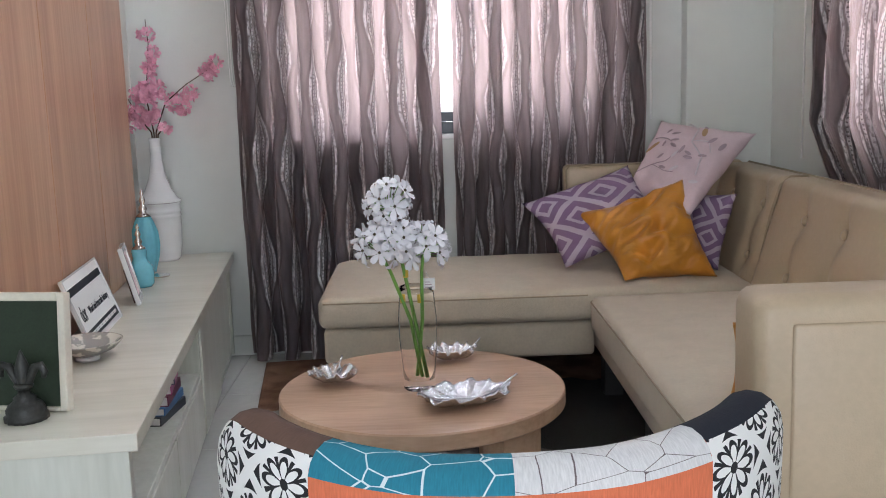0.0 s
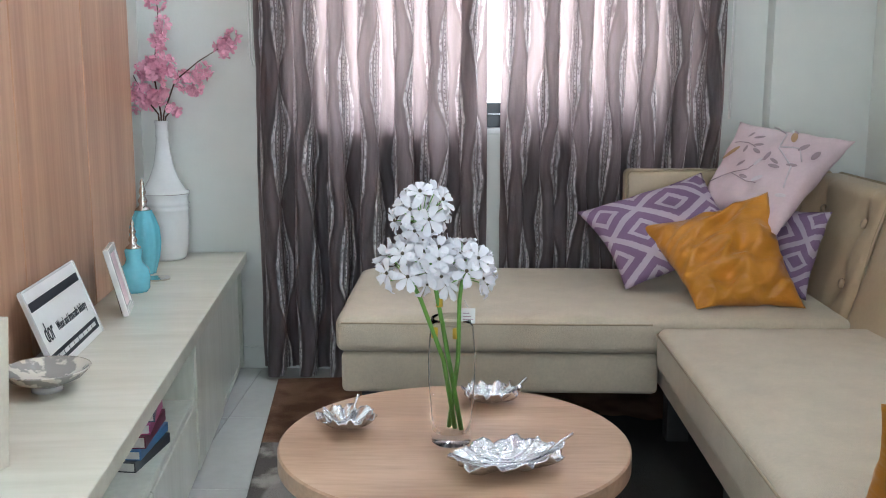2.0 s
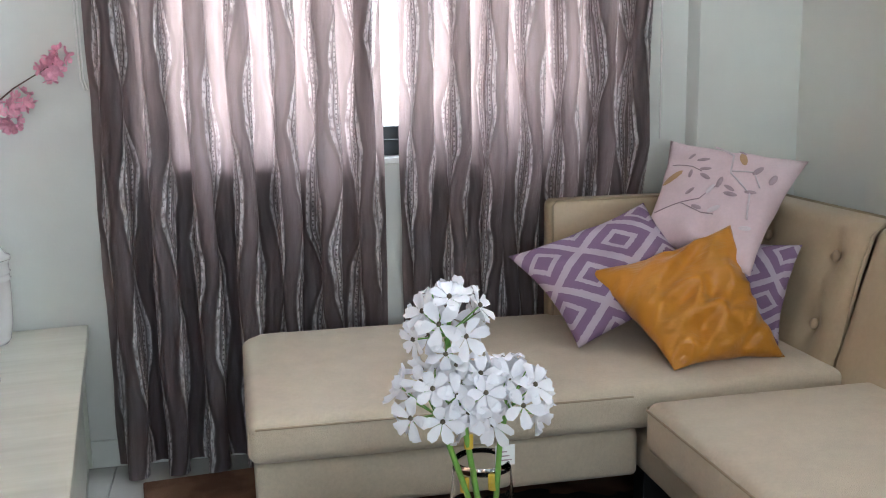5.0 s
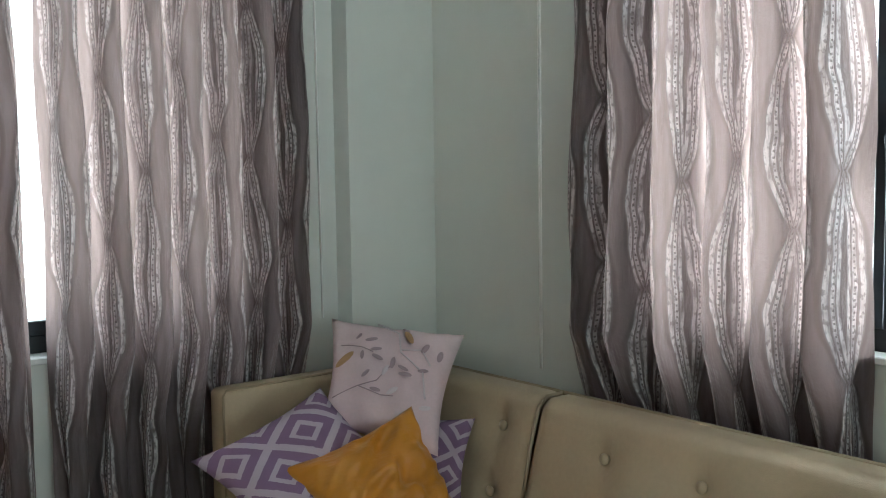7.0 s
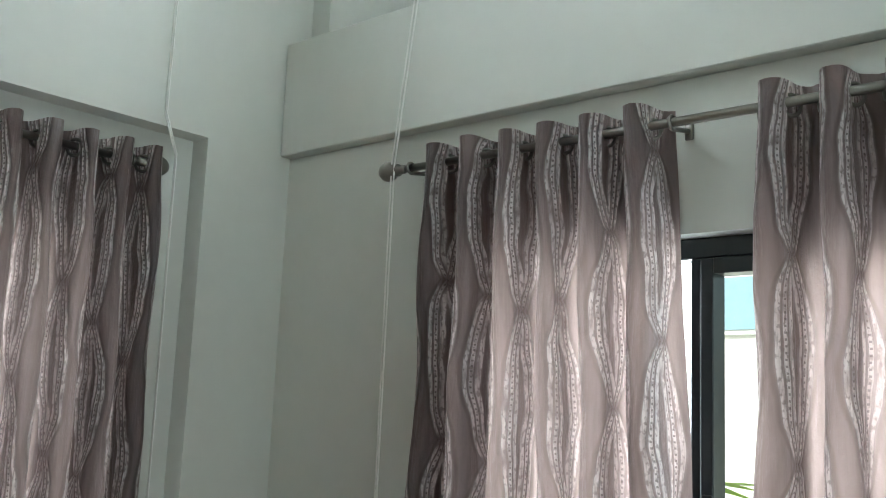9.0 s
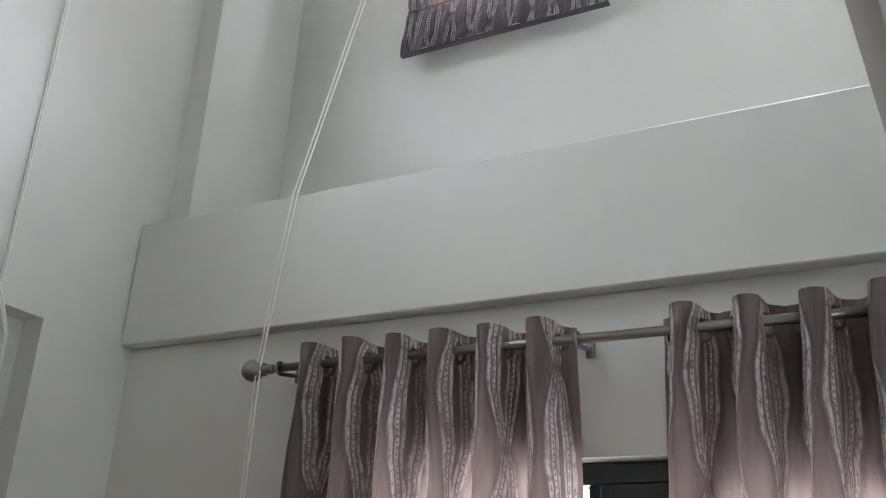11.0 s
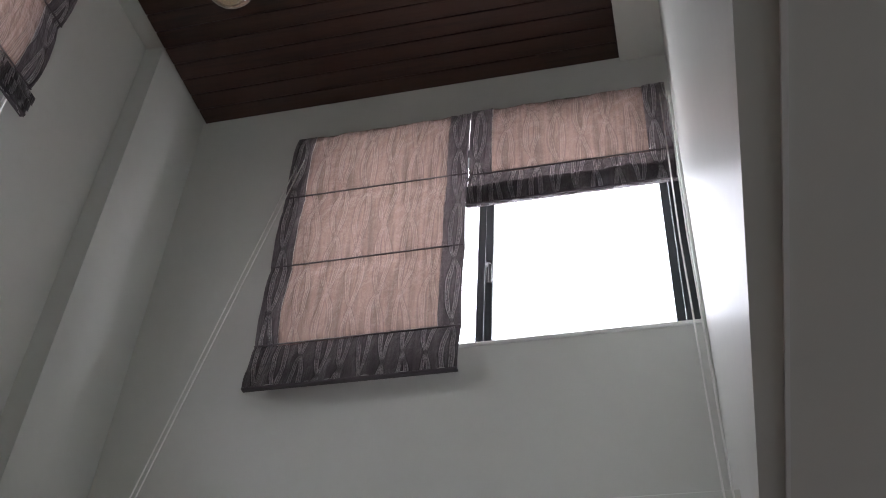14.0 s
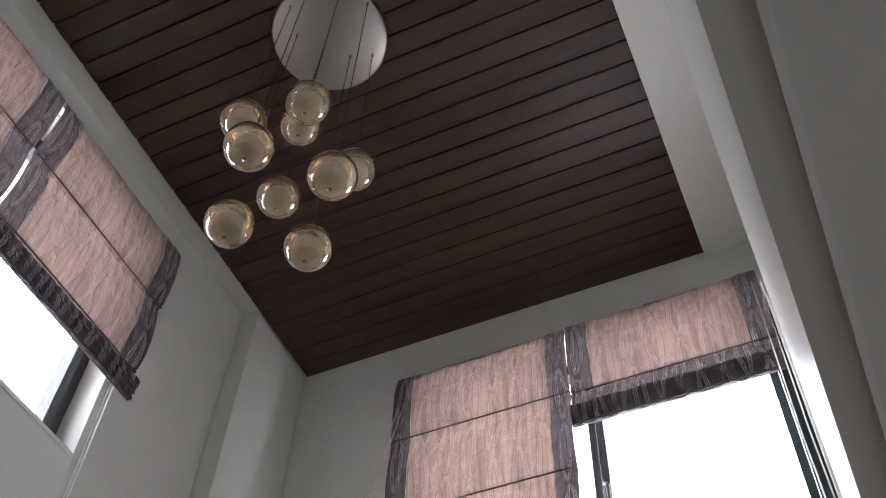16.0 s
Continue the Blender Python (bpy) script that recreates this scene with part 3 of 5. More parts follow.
def roman_blind(width, drop, folds, valance, m, border=0.10, label="", stacked=False):
    """A tucked satin blind; x along, z down from 0, the cloth bulging to -y."""
    b = thing("roman_blind", label, "blind", m, "roman blinds")
    part("headrail", box((0, -0.02, -0.03), (width, 0.02, 0.0), 0.003, 1), WHITE, b)
    step = drop / folds

    def profile(z):
        # each tuck swells and nips in at its seam
        f = (z / step) % 1.0
        return -0.024 - 0.020 * math.sin(math.pi * f) ** 0.7 - (0.01 * f)

    def cloth(x0, x1, z0, z1, extra=0.0, nv=40, ripple=0.0, out=0.0):
        def place(a, v):
            x, z = x0 + (x1 - x0) * a, z0 + (z1 - z0) * v
            y = profile(z) - extra - out * v
            y += 0.006 * noise.noise(Vector((x * 9, z * 7, width * 5))) + 0.010 * (0.25 - abs(noise.noise(Vector((x * 17 + z * 6, z * 8, width * 9))))) + ripple * (math.sin(x * 47) + 0.8 * math.sin(x * 83 + 1.3) + 2.0 * noise.noise(Vector((x * 26, z * 9, 2.0)))) * v
            return (x, y, -z)
        return sheet(max(4, int((x1 - x0) * 110)), nv, place, lambda a, v: (x0 + (x1 - x0) * a, 9 - (z0 + (z1 - z0) * v)))

    part("centre", cloth(border, width - border, 0.004, drop), BLIND_CENTRE, b, "rosy backlit satin centre", True)
    part("side_band", cloth(0, border, 0.0, drop, 0.003), BLIND_BORDER, b, "dark leaf-patterned side band", True)
    part("side_band", cloth(width - border, width, 0.0, drop, 0.003), BLIND_BORDER, b, "dark leaf-patterned side band", True)
    for i in range(1, folds + 1):
        part("tuck", tube([(0.004, profile(i * step - 0.002) - 0.008, -i * step), (width - 0.004, profile(i * step - 0.002) - 0.008, -i * step)], 0.004, 6), BLIND_BORDER, b)
    part("hem_band", cloth(0.0, width, drop, drop + valance, 0.012, 14, 0.006, 0.012), BLIND_BORDER, b, "dark hem band with white leaf pattern", True)
    if stacked:
        for i in range(3):
            part("stacked_fold", cloth(0.0, width, drop + valance - 0.03 * i - 0.03, drop + valance - 0.03 * i + 0.012, 0.02 + 0.012 * i, 4, 0.003), BLIND_BORDER, b, "gathered folds at the foot", True)
    part("bottom_bar", box((0.0, -0.074, -(drop + valance + 0.006)), (width, -0.050, -(drop + valance - 0.004)), 0.002, 1), BLIND_BORDER, b)
    return b


def upper_east(y, z):
    return Matrix.Translation((EU - 0.02, y, z)) @ Matrix.Rotation(radians(-90), 4, "Z")


roman_blind(0.848, 1.232, 3, 0.215, upper_east(-0.69, 5.357), 0.095, "lowered grey-mauve satin roman blind with dark leaf hem")
roman_blind(0.872, 0.44, 1, 0.20, upper_east(-1.542, 5.370), 0.10, "half-raised grey-mauve satin roman blind with stacked folds", True)
roman_blind(0.85, 0.78, 2, 0.15, Matrix.Translation((-1.342, -0.022, 5.49)), 0.11, "half-raised satin roman blind in the north window", True)
roman_blind(0.85, 0.78, 2, 0.15, Matrix.Translation((-2.205, -0.022, 5.49)), 0.11, "half-raised satin roman blind in the north window", True)


def pull_cord(points, label, beads=False):
    c = thing("pull_cord", label, "blind cord")
    part("cord", tube(points, 0.0031, 6), CORD, c, smooth=True)
    shifted = [(x + 0.006, y + 0.008 + 0.022 * (1 - i / len(points)), z) for i, (x, y, z) in enumerate(points)]
    part("cord", tube(shifted, 0.0031, 6), CORD, c, smooth=True)
    return c


pull_cord([(0.50, -0.752, 5.28), (0.21, -0.713, 4.15), (-0.058, -0.679, 3.10), (-0.112, -0.662, 2.53), (-0.118, -0.665, 1.6), (-0.118, -0.665, 0.86)],
          "thin white blind cord hanging past the beam")
pull_cord([(0.47, -2.418, 5.28), (0.21, -2.405, 4.2), (-0.058, -2.41, 3.1), (-0.072, -2.42, 2.66), (-0.15, -2.45, 2.54), (-0.15, -2.45, 1.3)],
          "white beaded blind chain beside the upper wall")
pull_cord([(-0.545, -0.03, 5.36), (-0.545, -0.035, 4.2), (-0.55, -0.03, 3.6), (-0.55, -0.02, 2.70), (-0.545, -0.09, 2.55), (-0.54, -0.09, 1.0)],
          "thin white blind cord on the north wall")
pull_cord([(-2.31, 0.05, 2.5), (-2.315, 0.06, 1.9), (-2.31, 0.06, 1.22), (-2.30, 0.05, 1.19)], "thin white cord loop beside the curtain")


def pendant_lamp():
    lamp = thing("pendant_lamp", "cluster of smoky amber glass globes on a round chrome canopy", "pendant lamp", Matrix.Translation((-1.120, -1.135, TOP - 0.004)))
    part("canopy", lathe([(0.0, -0.03), (0.225, -0.03), (0.235, -0.022), (0.235, 0.0), (0.0, 0.0)], 56), CANOPY, lamp, "round brushed metal canopy", True)
    amber = material("globe_glass", (0.97, 0.80, 0.58), 0.02, 0.0, 0.02, coat=1.0)
    p = amber.node_tree.nodes["Principled BSDF"]
    p.inputs["Transmission Weight"].default_value, p.inputs["IOR"].default_value = 0.92, 1.9
    milk = material("globe_cup", (0.85, 0.80, 0.70), 0.35, vary=0.02, translucent=((0.9, 0.8, 0.65), 0.3))
    # x, y from the lamp's axis and the globe's height
    rows = [(0.109, -0.048, 4.315), (-0.073, 0.117, 4.295), (0.103, 0.120, 4.680), (-0.078, -0.227, 4.340), (-0.241, -0.033, 4.380),
            (-0.152, -0.126, 4.730), (0.033, 0.048, 5.000), (-0.195, 0.081, 4.685), (0.142, -0.140, 4.750)]
    r = 0.075
    for x, y, z in rows:
        d = z - (TOP - 0.004)
        prof = [(0.012, r * 0.995)] + [(r * math.sin(t), r * math.cos(t)) for t in (math.pi * k / 20 for k in range(2, 20))] + [(0.0, -r)]
        prof = prof + [(0.0, -r * 0.965)] + [(q * 0.965, w * 0.965) for q, w in prof[-2:0:-1]]
        bm = lathe(prof, 28, at=(x, y, d))
        bmesh.ops.recalc_face_normals(bm, faces=bm.faces)
        globe = part("globe", bm, amber, lamp, "smoky amber mirrored glass globe", True)
        part("cup", lathe([(0.0, -0.05), (0.042, -0.05), (0.046, -0.044), (0.046, 0.0), (0.040, 0.012), (0.0, 0.014)], 24, at=(x, y, d)), milk, globe, "frosted lamp cup", True)
        part("cap", lathe([(0.0, r + 0.03), (0.008, r + 0.03), (0.014, r + 0.01), (0.016, r - 0.004), (0.0, r - 0.006)][::-1], 16, at=(x, y, d)), CHROME, globe, smooth=True)
        part("cable", tube([(x, y, d + r + 0.02), (x * 0.93, y * 0.93, -0.03)], 0.0016, 5), BLACK, lamp)
        part("cable_gland", lathe([(0.0, -0.04), (0.007, -0.038), (0.008, -0.03)], 10, at=(x * 0.93, y * 0.93, 0)), CHROME, lamp, smooth=True)
    return lamp


pendant_lamp()

# ---- sofa ----


def cushion_block(lo, hi, crown=0.012, bevel=0.03, cells=14):
    """An upholstered slab with rounded edges and a slightly crowned top."""
    bm = box(lo, hi, bevel, 4)
    cx, cy = (lo[0] + hi[0]) / 2, (lo[1] + hi[1]) / 2
    for axis, (a, b) in enumerate(((lo[0], hi[0]), (lo[1], hi[1]))):
        for k in range(1, cells):
            co, no = [0, 0, 0], [0, 0, 0]
            co[axis], no[axis] = a + (b - a) * k / cells, 1
            bmesh.ops.bisect_plane(bm, geom=bm.verts[:] + bm.edges[:] + bm.faces[:], plane_co=co, plane_no=no)
    for v in bm.verts:
        fx = 1 - (2 * (v.co.x - cx) / (hi[0] - lo[0])) ** 2
        fy = 1 - (2 * (v.co.y - cy) / (hi[1] - lo[1])) ** 2
        up = (v.co.z - lo[2]) / (hi[2] - lo[2])
        v.co.z += crown * up * max(0, fx) ** 0.6 * max(0, fy) ** 0.6 + 0.003 * noise.noise(v.co * 9) * up
    return bm


def tufted_back(y0, y1, buttons):
    """A leaning back section with buttons pressed in; front leans from x = -0.34 at the seat to -0.23 at the top."""
    bm = bmesh.new()
    ny, nz = int((y0 - y1) / 0.022), 24

    def front(y, z):
        x = -0.345 + 0.115 * (z - 0.40) / 0.38
        for by, bz in buttons:
            d = math.hypot(y - by, (z - bz) * 1.0)
            x += 0.024 * math.exp(-(d / 0.045) ** 2)
        for by, bz in buttons:
            x += 0.004 * math.exp(-((y - by) / 0.02) ** 2)
        edge = min(y0 - y, y - y1)
        x += 0.018 * max(0, 1 - edge / 0.03) ** 2
        return x

    def place(a, v):
        y = y0 + (y1 - y0) * a
        s = v * 1.45
        if s < 1.0:
            z = 0.38 + 0.385 * s
            return (front(y, z), y, z)
        k = (s - 1.0) / 0.45
        edge = min(y0 - y, y - y1)
        lift = -0.012 * max(0, 1 - edge / 0.03) ** 2
        ang = math.pi / 2 * min(1, k * 2.2)
        x = front(y, 0.765) + 0.04 * (1 - math.cos(ang)) + max(0, k - 0.45) * 0.14
        return (min(x, -0.118), y, 0.765 + 0.04 * math.sin(ang) + lift)

    return sheet(ny, nz + 8, place, bm=bm)


def sofa():
    s = thing("corner_sofa", "beige upholstered corner sofa with chaise and tufted back", "sofa")
    part("chaise_base", box((-1.872, -0.805, 0.188), (-0.90, -0.03, 0.316), 0.018, 3), SOFA_SEAT, s, smooth=True)
    part("chaise_cushion", cushion_block((-1.886, -0.835, 0.322), (-0.33, -0.025, 0.436), 0.010), SOFA_SEAT, s, "long beige chaise cushion", True)
    part("piping", tube([(-1.866, -0.8345, 0.416), (-0.93, -0.8345, 0.416)], 0.003, 6), PIPING, s)
    part("seat_base", box((-0.885, -2.40, 0.188), (-0.16, -0.60, 0.296), 0.018, 3), SOFA_SEAT, s, smooth=True)
    part("seat_cushion", cushion_block((-0.935, -2.375, 0.30), (-0.30, -0.91, 0.432)), SOFA_SEAT, s, "beige seat cushion", True)
    part("piping", tube([(-0.9345, -2.35, 0.412), (-0.9345, -0.93, 0.412), (-0.925, -0.9105, 0.412), (-0.36, -0.9105, 0.412)], 0.003, 6), PIPING, s)
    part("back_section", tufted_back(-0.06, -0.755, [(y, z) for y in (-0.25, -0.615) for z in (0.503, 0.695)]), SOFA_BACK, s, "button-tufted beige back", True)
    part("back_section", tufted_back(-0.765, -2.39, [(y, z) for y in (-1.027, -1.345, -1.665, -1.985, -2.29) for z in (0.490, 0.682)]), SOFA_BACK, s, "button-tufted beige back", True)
    for y in (-0.25, -0.615, -1.027, -1.345, -1.665, -1.985, -2.29):
        for z in ((0.503, 0.695) if y > -0.7 else (0.490, 0.682)):
            x = -0.345 + 0.115 * (z - 0.40) / 0.38 + 0.022
            bm = lathe([(0.0, -0.004), (0.015, -0.003), (0.0165, 0.003), (0.012, 0.009), (0.0, 0.011)], 16)
            bmesh.ops.transform(bm, matrix=Matrix.Translation((x, y, z)) @ Matrix.Rotation(radians(-90 + 15), 4, "Y"), verts=bm.verts)
            part("button", bm, SOFA_BACK, s, smooth=True)
    part("back_seam", tube([(-0.315, -0.76, 0.40), (-0.262, -0.76, 0.66), (-0.226, -0.76, 0.775), (-0.19, -0.76, 0.803), (-0.12, -0.76, 0.803)], 0.006, 8), PIPING, s, smooth=True)
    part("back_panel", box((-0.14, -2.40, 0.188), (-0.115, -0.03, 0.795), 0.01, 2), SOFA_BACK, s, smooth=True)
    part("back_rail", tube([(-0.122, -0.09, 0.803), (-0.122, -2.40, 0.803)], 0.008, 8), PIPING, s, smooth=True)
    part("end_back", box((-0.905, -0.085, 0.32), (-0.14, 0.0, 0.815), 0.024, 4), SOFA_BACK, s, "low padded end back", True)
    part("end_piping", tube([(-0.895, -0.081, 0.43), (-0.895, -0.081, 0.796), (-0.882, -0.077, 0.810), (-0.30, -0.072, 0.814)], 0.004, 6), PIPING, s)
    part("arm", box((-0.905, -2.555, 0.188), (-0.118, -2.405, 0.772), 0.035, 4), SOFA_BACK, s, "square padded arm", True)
    part("arm_panel", box((-0.84, -2.562, 0.20), (-0.20, -2.55, 0.722), 0.006, 2), SOFA_BACK, s, smooth=True)
    for x, y in ((-1.78, -0.72), (-1.78, -0.13), (-0.82, -0.70), (-0.82, -1.45), (-0.82, -2.30), (-0.22, -2.30), (-0.22, -0.13)):
        part("foot", prism([(x - 0.035, y - 0.035), (x + 0.035, y - 0.035), (x + 0.035, y + 0.035), (x - 0.035, y + 0.035)], "z", 0.012, 0.190, 0.004), BLACK, s, "dark block foot")
    return s


sofa()


def pillow(name, label, centre, right, up, thick, mat, seed, folds=0.0, skew=(0, 0, 0)):
    """A stuffed square cushion. right and up are half-diagonals or half-edges; the corners run out into points."""
    c, r, u, w = Vector(centre), Vector(right) * 1.05, Vector(up) * 1.05, Vector(skew)
    n = r.cross(u).normalized()
    k = 44 if folds else 30
    bm = bmesh.new()
    lay = bm.loops.layers.uv.verify()
    rng = random.Random(seed)
    ph = [rng.uniform(0, 6) for _ in range(4)]
    sides = []
    for s in (1, -1):
        grid = []
        for i in range(k + 1):
            col = []
            for j in range(k + 1):
                a, b = 2 * i / k - 1, 2 * j / k - 1
                inset = 1 - 0.11 * (1 - b * b) * abs(a) ** 4 if abs(a) >= abs(b) else 1 - 0.11 * (1 - a * a) * abs(b) ** 4
                body = max(0, (1 - a ** 2) * (1 - b ** 2)) ** 0.5
                wr = 0.010 * math.sin(7 * a + 5 * b + ph[0]) * math.sin(4 * b - 3 * a + ph[1]) + 0.007 * noise.noise(Vector((a * 3 + seed, b * 3, s)))
                wr += folds * (0.5 - abs(noise.noise(Vector(((a + b) * 0.8, (a * 0.7 - b) * 3.2, s + seed)))) * 2)
                p = c + r * a * inset + u * b * inset + w * a * b + n * s * (thick * body + wr * body ** 0.5)
                col.append((bm.verts.new(p), (a * 0.5 + 0.5, b * 0.5 + 0.5)))
            grid.append(col)
        for i in range(k):
            for j in range(k):
                q = [grid[i][j], grid[i + 1][j], grid[i + 1][j + 1], grid[i][j + 1]]
                if s < 0:
                    q = q[::-1]
                f = bm.faces.new([v for v, _ in q])
                for loop, (_, t) in zip(f.loops, q):
                    loop[lay].uv = t
        sides.append(grid)
    bmesh.ops.remove_doubles(bm, verts=bm.verts, dist=0.0008)
    ob = thing(name, label, "cushion", group="sofa cushions")
    ob.location = c
    body = part("cover", bm, mat, ob, smooth=True)
    body.matrix_parent_inverse = Matrix.Translation(-c)
    return ob


def diamond_cloth():
    """Mauve cotton with pale nested diamonds."""
    k = Nodes("diamond_cotton")
    u, v = k.uv()
    wob = k.math("MULTIPLY", k.math("SUBTRACT", k.noise(k.uv_out, 60.0, 2), 0.5), 0.05)
    a = k.math("ADD", k.math("ADD", k.math("MULTIPLY", u, 2.2), k.math("MULTIPLY", v, 1.6)), wob)
    b = k.math("ADD", k.math("SUBTRACT", k.math("MULTIPLY", v, 2.2), k.math("MULTIPLY", u, 1.6)), wob)
    fa = k.math("ABSOLUTE", k.math("SUBTRACT", k.math("FRACT", a), 0.5))
    fb = k.math("ABSOLUTE", k.math("SUBTRACT", k.math("FRACT", b), 0.5))
    d = k.math("MAXIMUM", fa, fb)
    outer = k.math("GREATER_THAN", d, 0.425)
    inner = k.math("MULTIPLY", k.math("GREATER_THAN", d, 0.15), k.math("LESS_THAN", d, 0.25))
    mask = k.math("MAXIMUM", outer, inner)
    weave = k.noise(k.uv_out, 220.0, 3)
    base = k.blend(weave, (0.17, 0.10, 0.19), (0.27, 0.175, 0.29))
    k.l.new(k.blend(k.math("MULTIPLY", mask, 0.9), base, (0.50, 0.43, 0.51)), k.p.inputs["Base Color"])
    k.p.inputs["Roughness"].default_value = 0.85
    k.bump(k.math("ADD", weave, mask), 0.4, 0.003)
    return k.m


def satin_cloth():
    k = Nodes("mustard_satin")
    u, v = k.uv()
    fold = k.noise(k.uv_out, 5.0, 3)
    vec = k.n.new("ShaderNodeMapping")
    vec.inputs["Scale"].default_value = (1.0, 2.6, 1.0)
    vec.inputs["Rotation"].default_value = (0, 0, 0.75)
    k.l.new(k.uv_out, vec.inputs[0])
    crease = k.noise(vec.outputs[0], 2.4, 4)
    k.l.new(k.blend(crease, (0.49, 0.20, 0.014), (0.59, 0.25, 0.022)), k.p.inputs["Base Color"])
    k.p.inputs["Roughness"].default_value = 0.38
    k.p.inputs["Sheen Weight"].default_value = 0.1
    k.bump(k.math("ADD", crease, k.math("MULTIPLY", fold, 0.6)), 0.8, 0.016)
    return k.m


DIAMOND = diamond_cloth()
MUSTARD = satin_cloth()
PINK_COTTON = material("pink_cotton", (0.66, 0.52, 0.55), 0.85, vary=0.06, scale=12, bump=0.3, bump_scale=350)
EMBROIDERY = material("embroidery", (0.36, 0.27, 0.30), 0.7, vary=0.15, scale=30)
EMBROIDERY_PALE = material("embroidery_pale", (0.62, 0.55, 0.58), 0.6, vary=0.1, scale=30)
OCHRE_THREAD = material("ochre_thread", (0.42, 0.25, 0.12), 0.6, vary=0.15, scale=30)

pillow("cushion", "mauve cotton cushion with pale diamond pattern on the sofa", (-0.8205, -0.405, 0.641), (0.204, 0.006, 0.066), (-0.0675, 0.106, 0.109), 0.07, DIAMOND, 5)
pillow("cushion", "mauve patterned cushion leaning on the tufted back", (-0.46, -0.45, 0.588), (0.088, -0.15, 0.0), (0.035, 0.01, 0.135), 0.05, DIAMOND, 8)
pillow("cushion", "mustard satin cushion with soft creases on the sofa", (-0.659, -0.600, 0.580), (0.177, -0.012, 0.030), (-0.052, 0.116, 0.132), 0.075, MUSTARD, 2, folds=0.030, skew=(0.010, -0.0385, 0.035))
pillow("cushion", "mustard satin cushion beside the sofa arm", (-0.66, -2.25, 0.535), (0.20, 0.0, 0.0), (0.0, -0.05, 0.125), 0.05, MUSTARD, 4, folds=0.01)


def embroidered_cushion():
    """The pale pink cushion, with branches, leaves and a bird sewn on its front."""
    c, r, u, thick = Vector((-0.474, -0.352, 0.826)), Vector((0.113, -0.159, -0.024)), Vector((0.127, 0.121, 0.132)), 0.065
    ob = pillow("cushion", "pale pink cotton cushion embroidered with branches and a bird", c, r, u, thick, PINK_COTTON, 21, skew=(0.031, 0.007, 0.0))
    n = r.cross(u).normalized()

    def on(a, b, lift=0.004):
        body = max(0, (1 - a * a) * (1 - b * b)) ** 0.5
        wr = 0.006 * body ** 0.5
        return r * a * 0.97 + u * b * 0.97 + n * (thick * body + wr + lift)

    def stitch(points, radius, mat):
        pts = []
        for (a0, b0), (a1, b1) in zip(points, points[1:]):
            pts += [on(a0 + (a1 - a0) * k / 5, b0 + (b1 - b0) * k / 5) for k in range(5)]
        part("embroidered_branch", tube(pts + [on(*points[-1])], radius, 5), mat, ob, smooth=True)

    def leaf(a, b, angle, size, mat):
        bm = bmesh.new()
        ca, sa = math.cos(angle), math.sin(angle)
        rim = []
        for k in range(10):
            t = 2 * math.pi * k / 10
            x, y = size * math.cos(t), size * 0.36 * math.sin(t)
            rim.append(bm.verts.new(on(a + x * ca - y * sa, b + x * sa + y * ca, 0.005)))
        mid = bm.verts.new(on(a, b, 0.010))
        for k in range(10):
            bm.faces.new((rim[k], rim[(k + 1) % 10], mid))
        part("embroidered_leaf", bm, mat, ob, smooth=True)

    stitch([(-0.3, 0.92), (0.12, 0.72), (0.22, 0.3), (0.62, 0.02), (0.70, -0.4)], 0.0030, EMBROIDERY_PALE)
    stitch([(0.22, 0.34), (0.55, 0.45), (0.72, 0.2)], 0.0022, EMBROIDERY_PALE)
    stitch([(-0.85, 0.35), (-0.45, 0.30), (-0.25, 0.22)], 0.0016, EMBROIDERY)
    stitch([(-0.8, -0.62), (-0.4, -0.42), (-0.1, -0.30), (0.1, 0.0)], 0.0016, EMBROIDERY)
    stitch([(-0.4, -0.42), (0.0, -0.52), (0.2, -0.5)], 0.0016, EMBROIDERY)
    rng = random.Random(7)
    for a, b, t in ((-0.2, 0.28, 0.2), (-0.32, 0.48, 0.3), (-0.15, 0.12, -0.4), (-0.42, 0.14, 1.7), (-0.55, 0.55, 1.1), (-0.3, -0.2, 0.9),
                    (0.02, -0.1, 1.2), (-0.1, -0.45, -0.1), (0.18, -0.42, 0.7), (0.35, -0.1, 0.1), (0.6, 0.5, 1.2), (0.85, 0.45, 1.4),
                    (0.62, 0.05, 0.4), (0.72, -0.55, 0.4), (0.3, 0.0, -0.3), (0.12, 0.06, 1.5)):
        leaf(a, b, t, rng.uniform(0.09, 0.13), EMBROIDERY if rng.random() < 0.6 else EMBROIDERY_PALE)
    leaf(-0.72, 0.05, 0.8, 0.2, OCHRE_THREAD)
    leaf(0.30, 0.68, -1.1, 0.17, OCHRE_THREAD)
    leaf(0.22, 0.85, -0.5, 0.09, EMBROIDERY)
    return ob


embroidered_cushion()

# ---- rug and coffee table ----


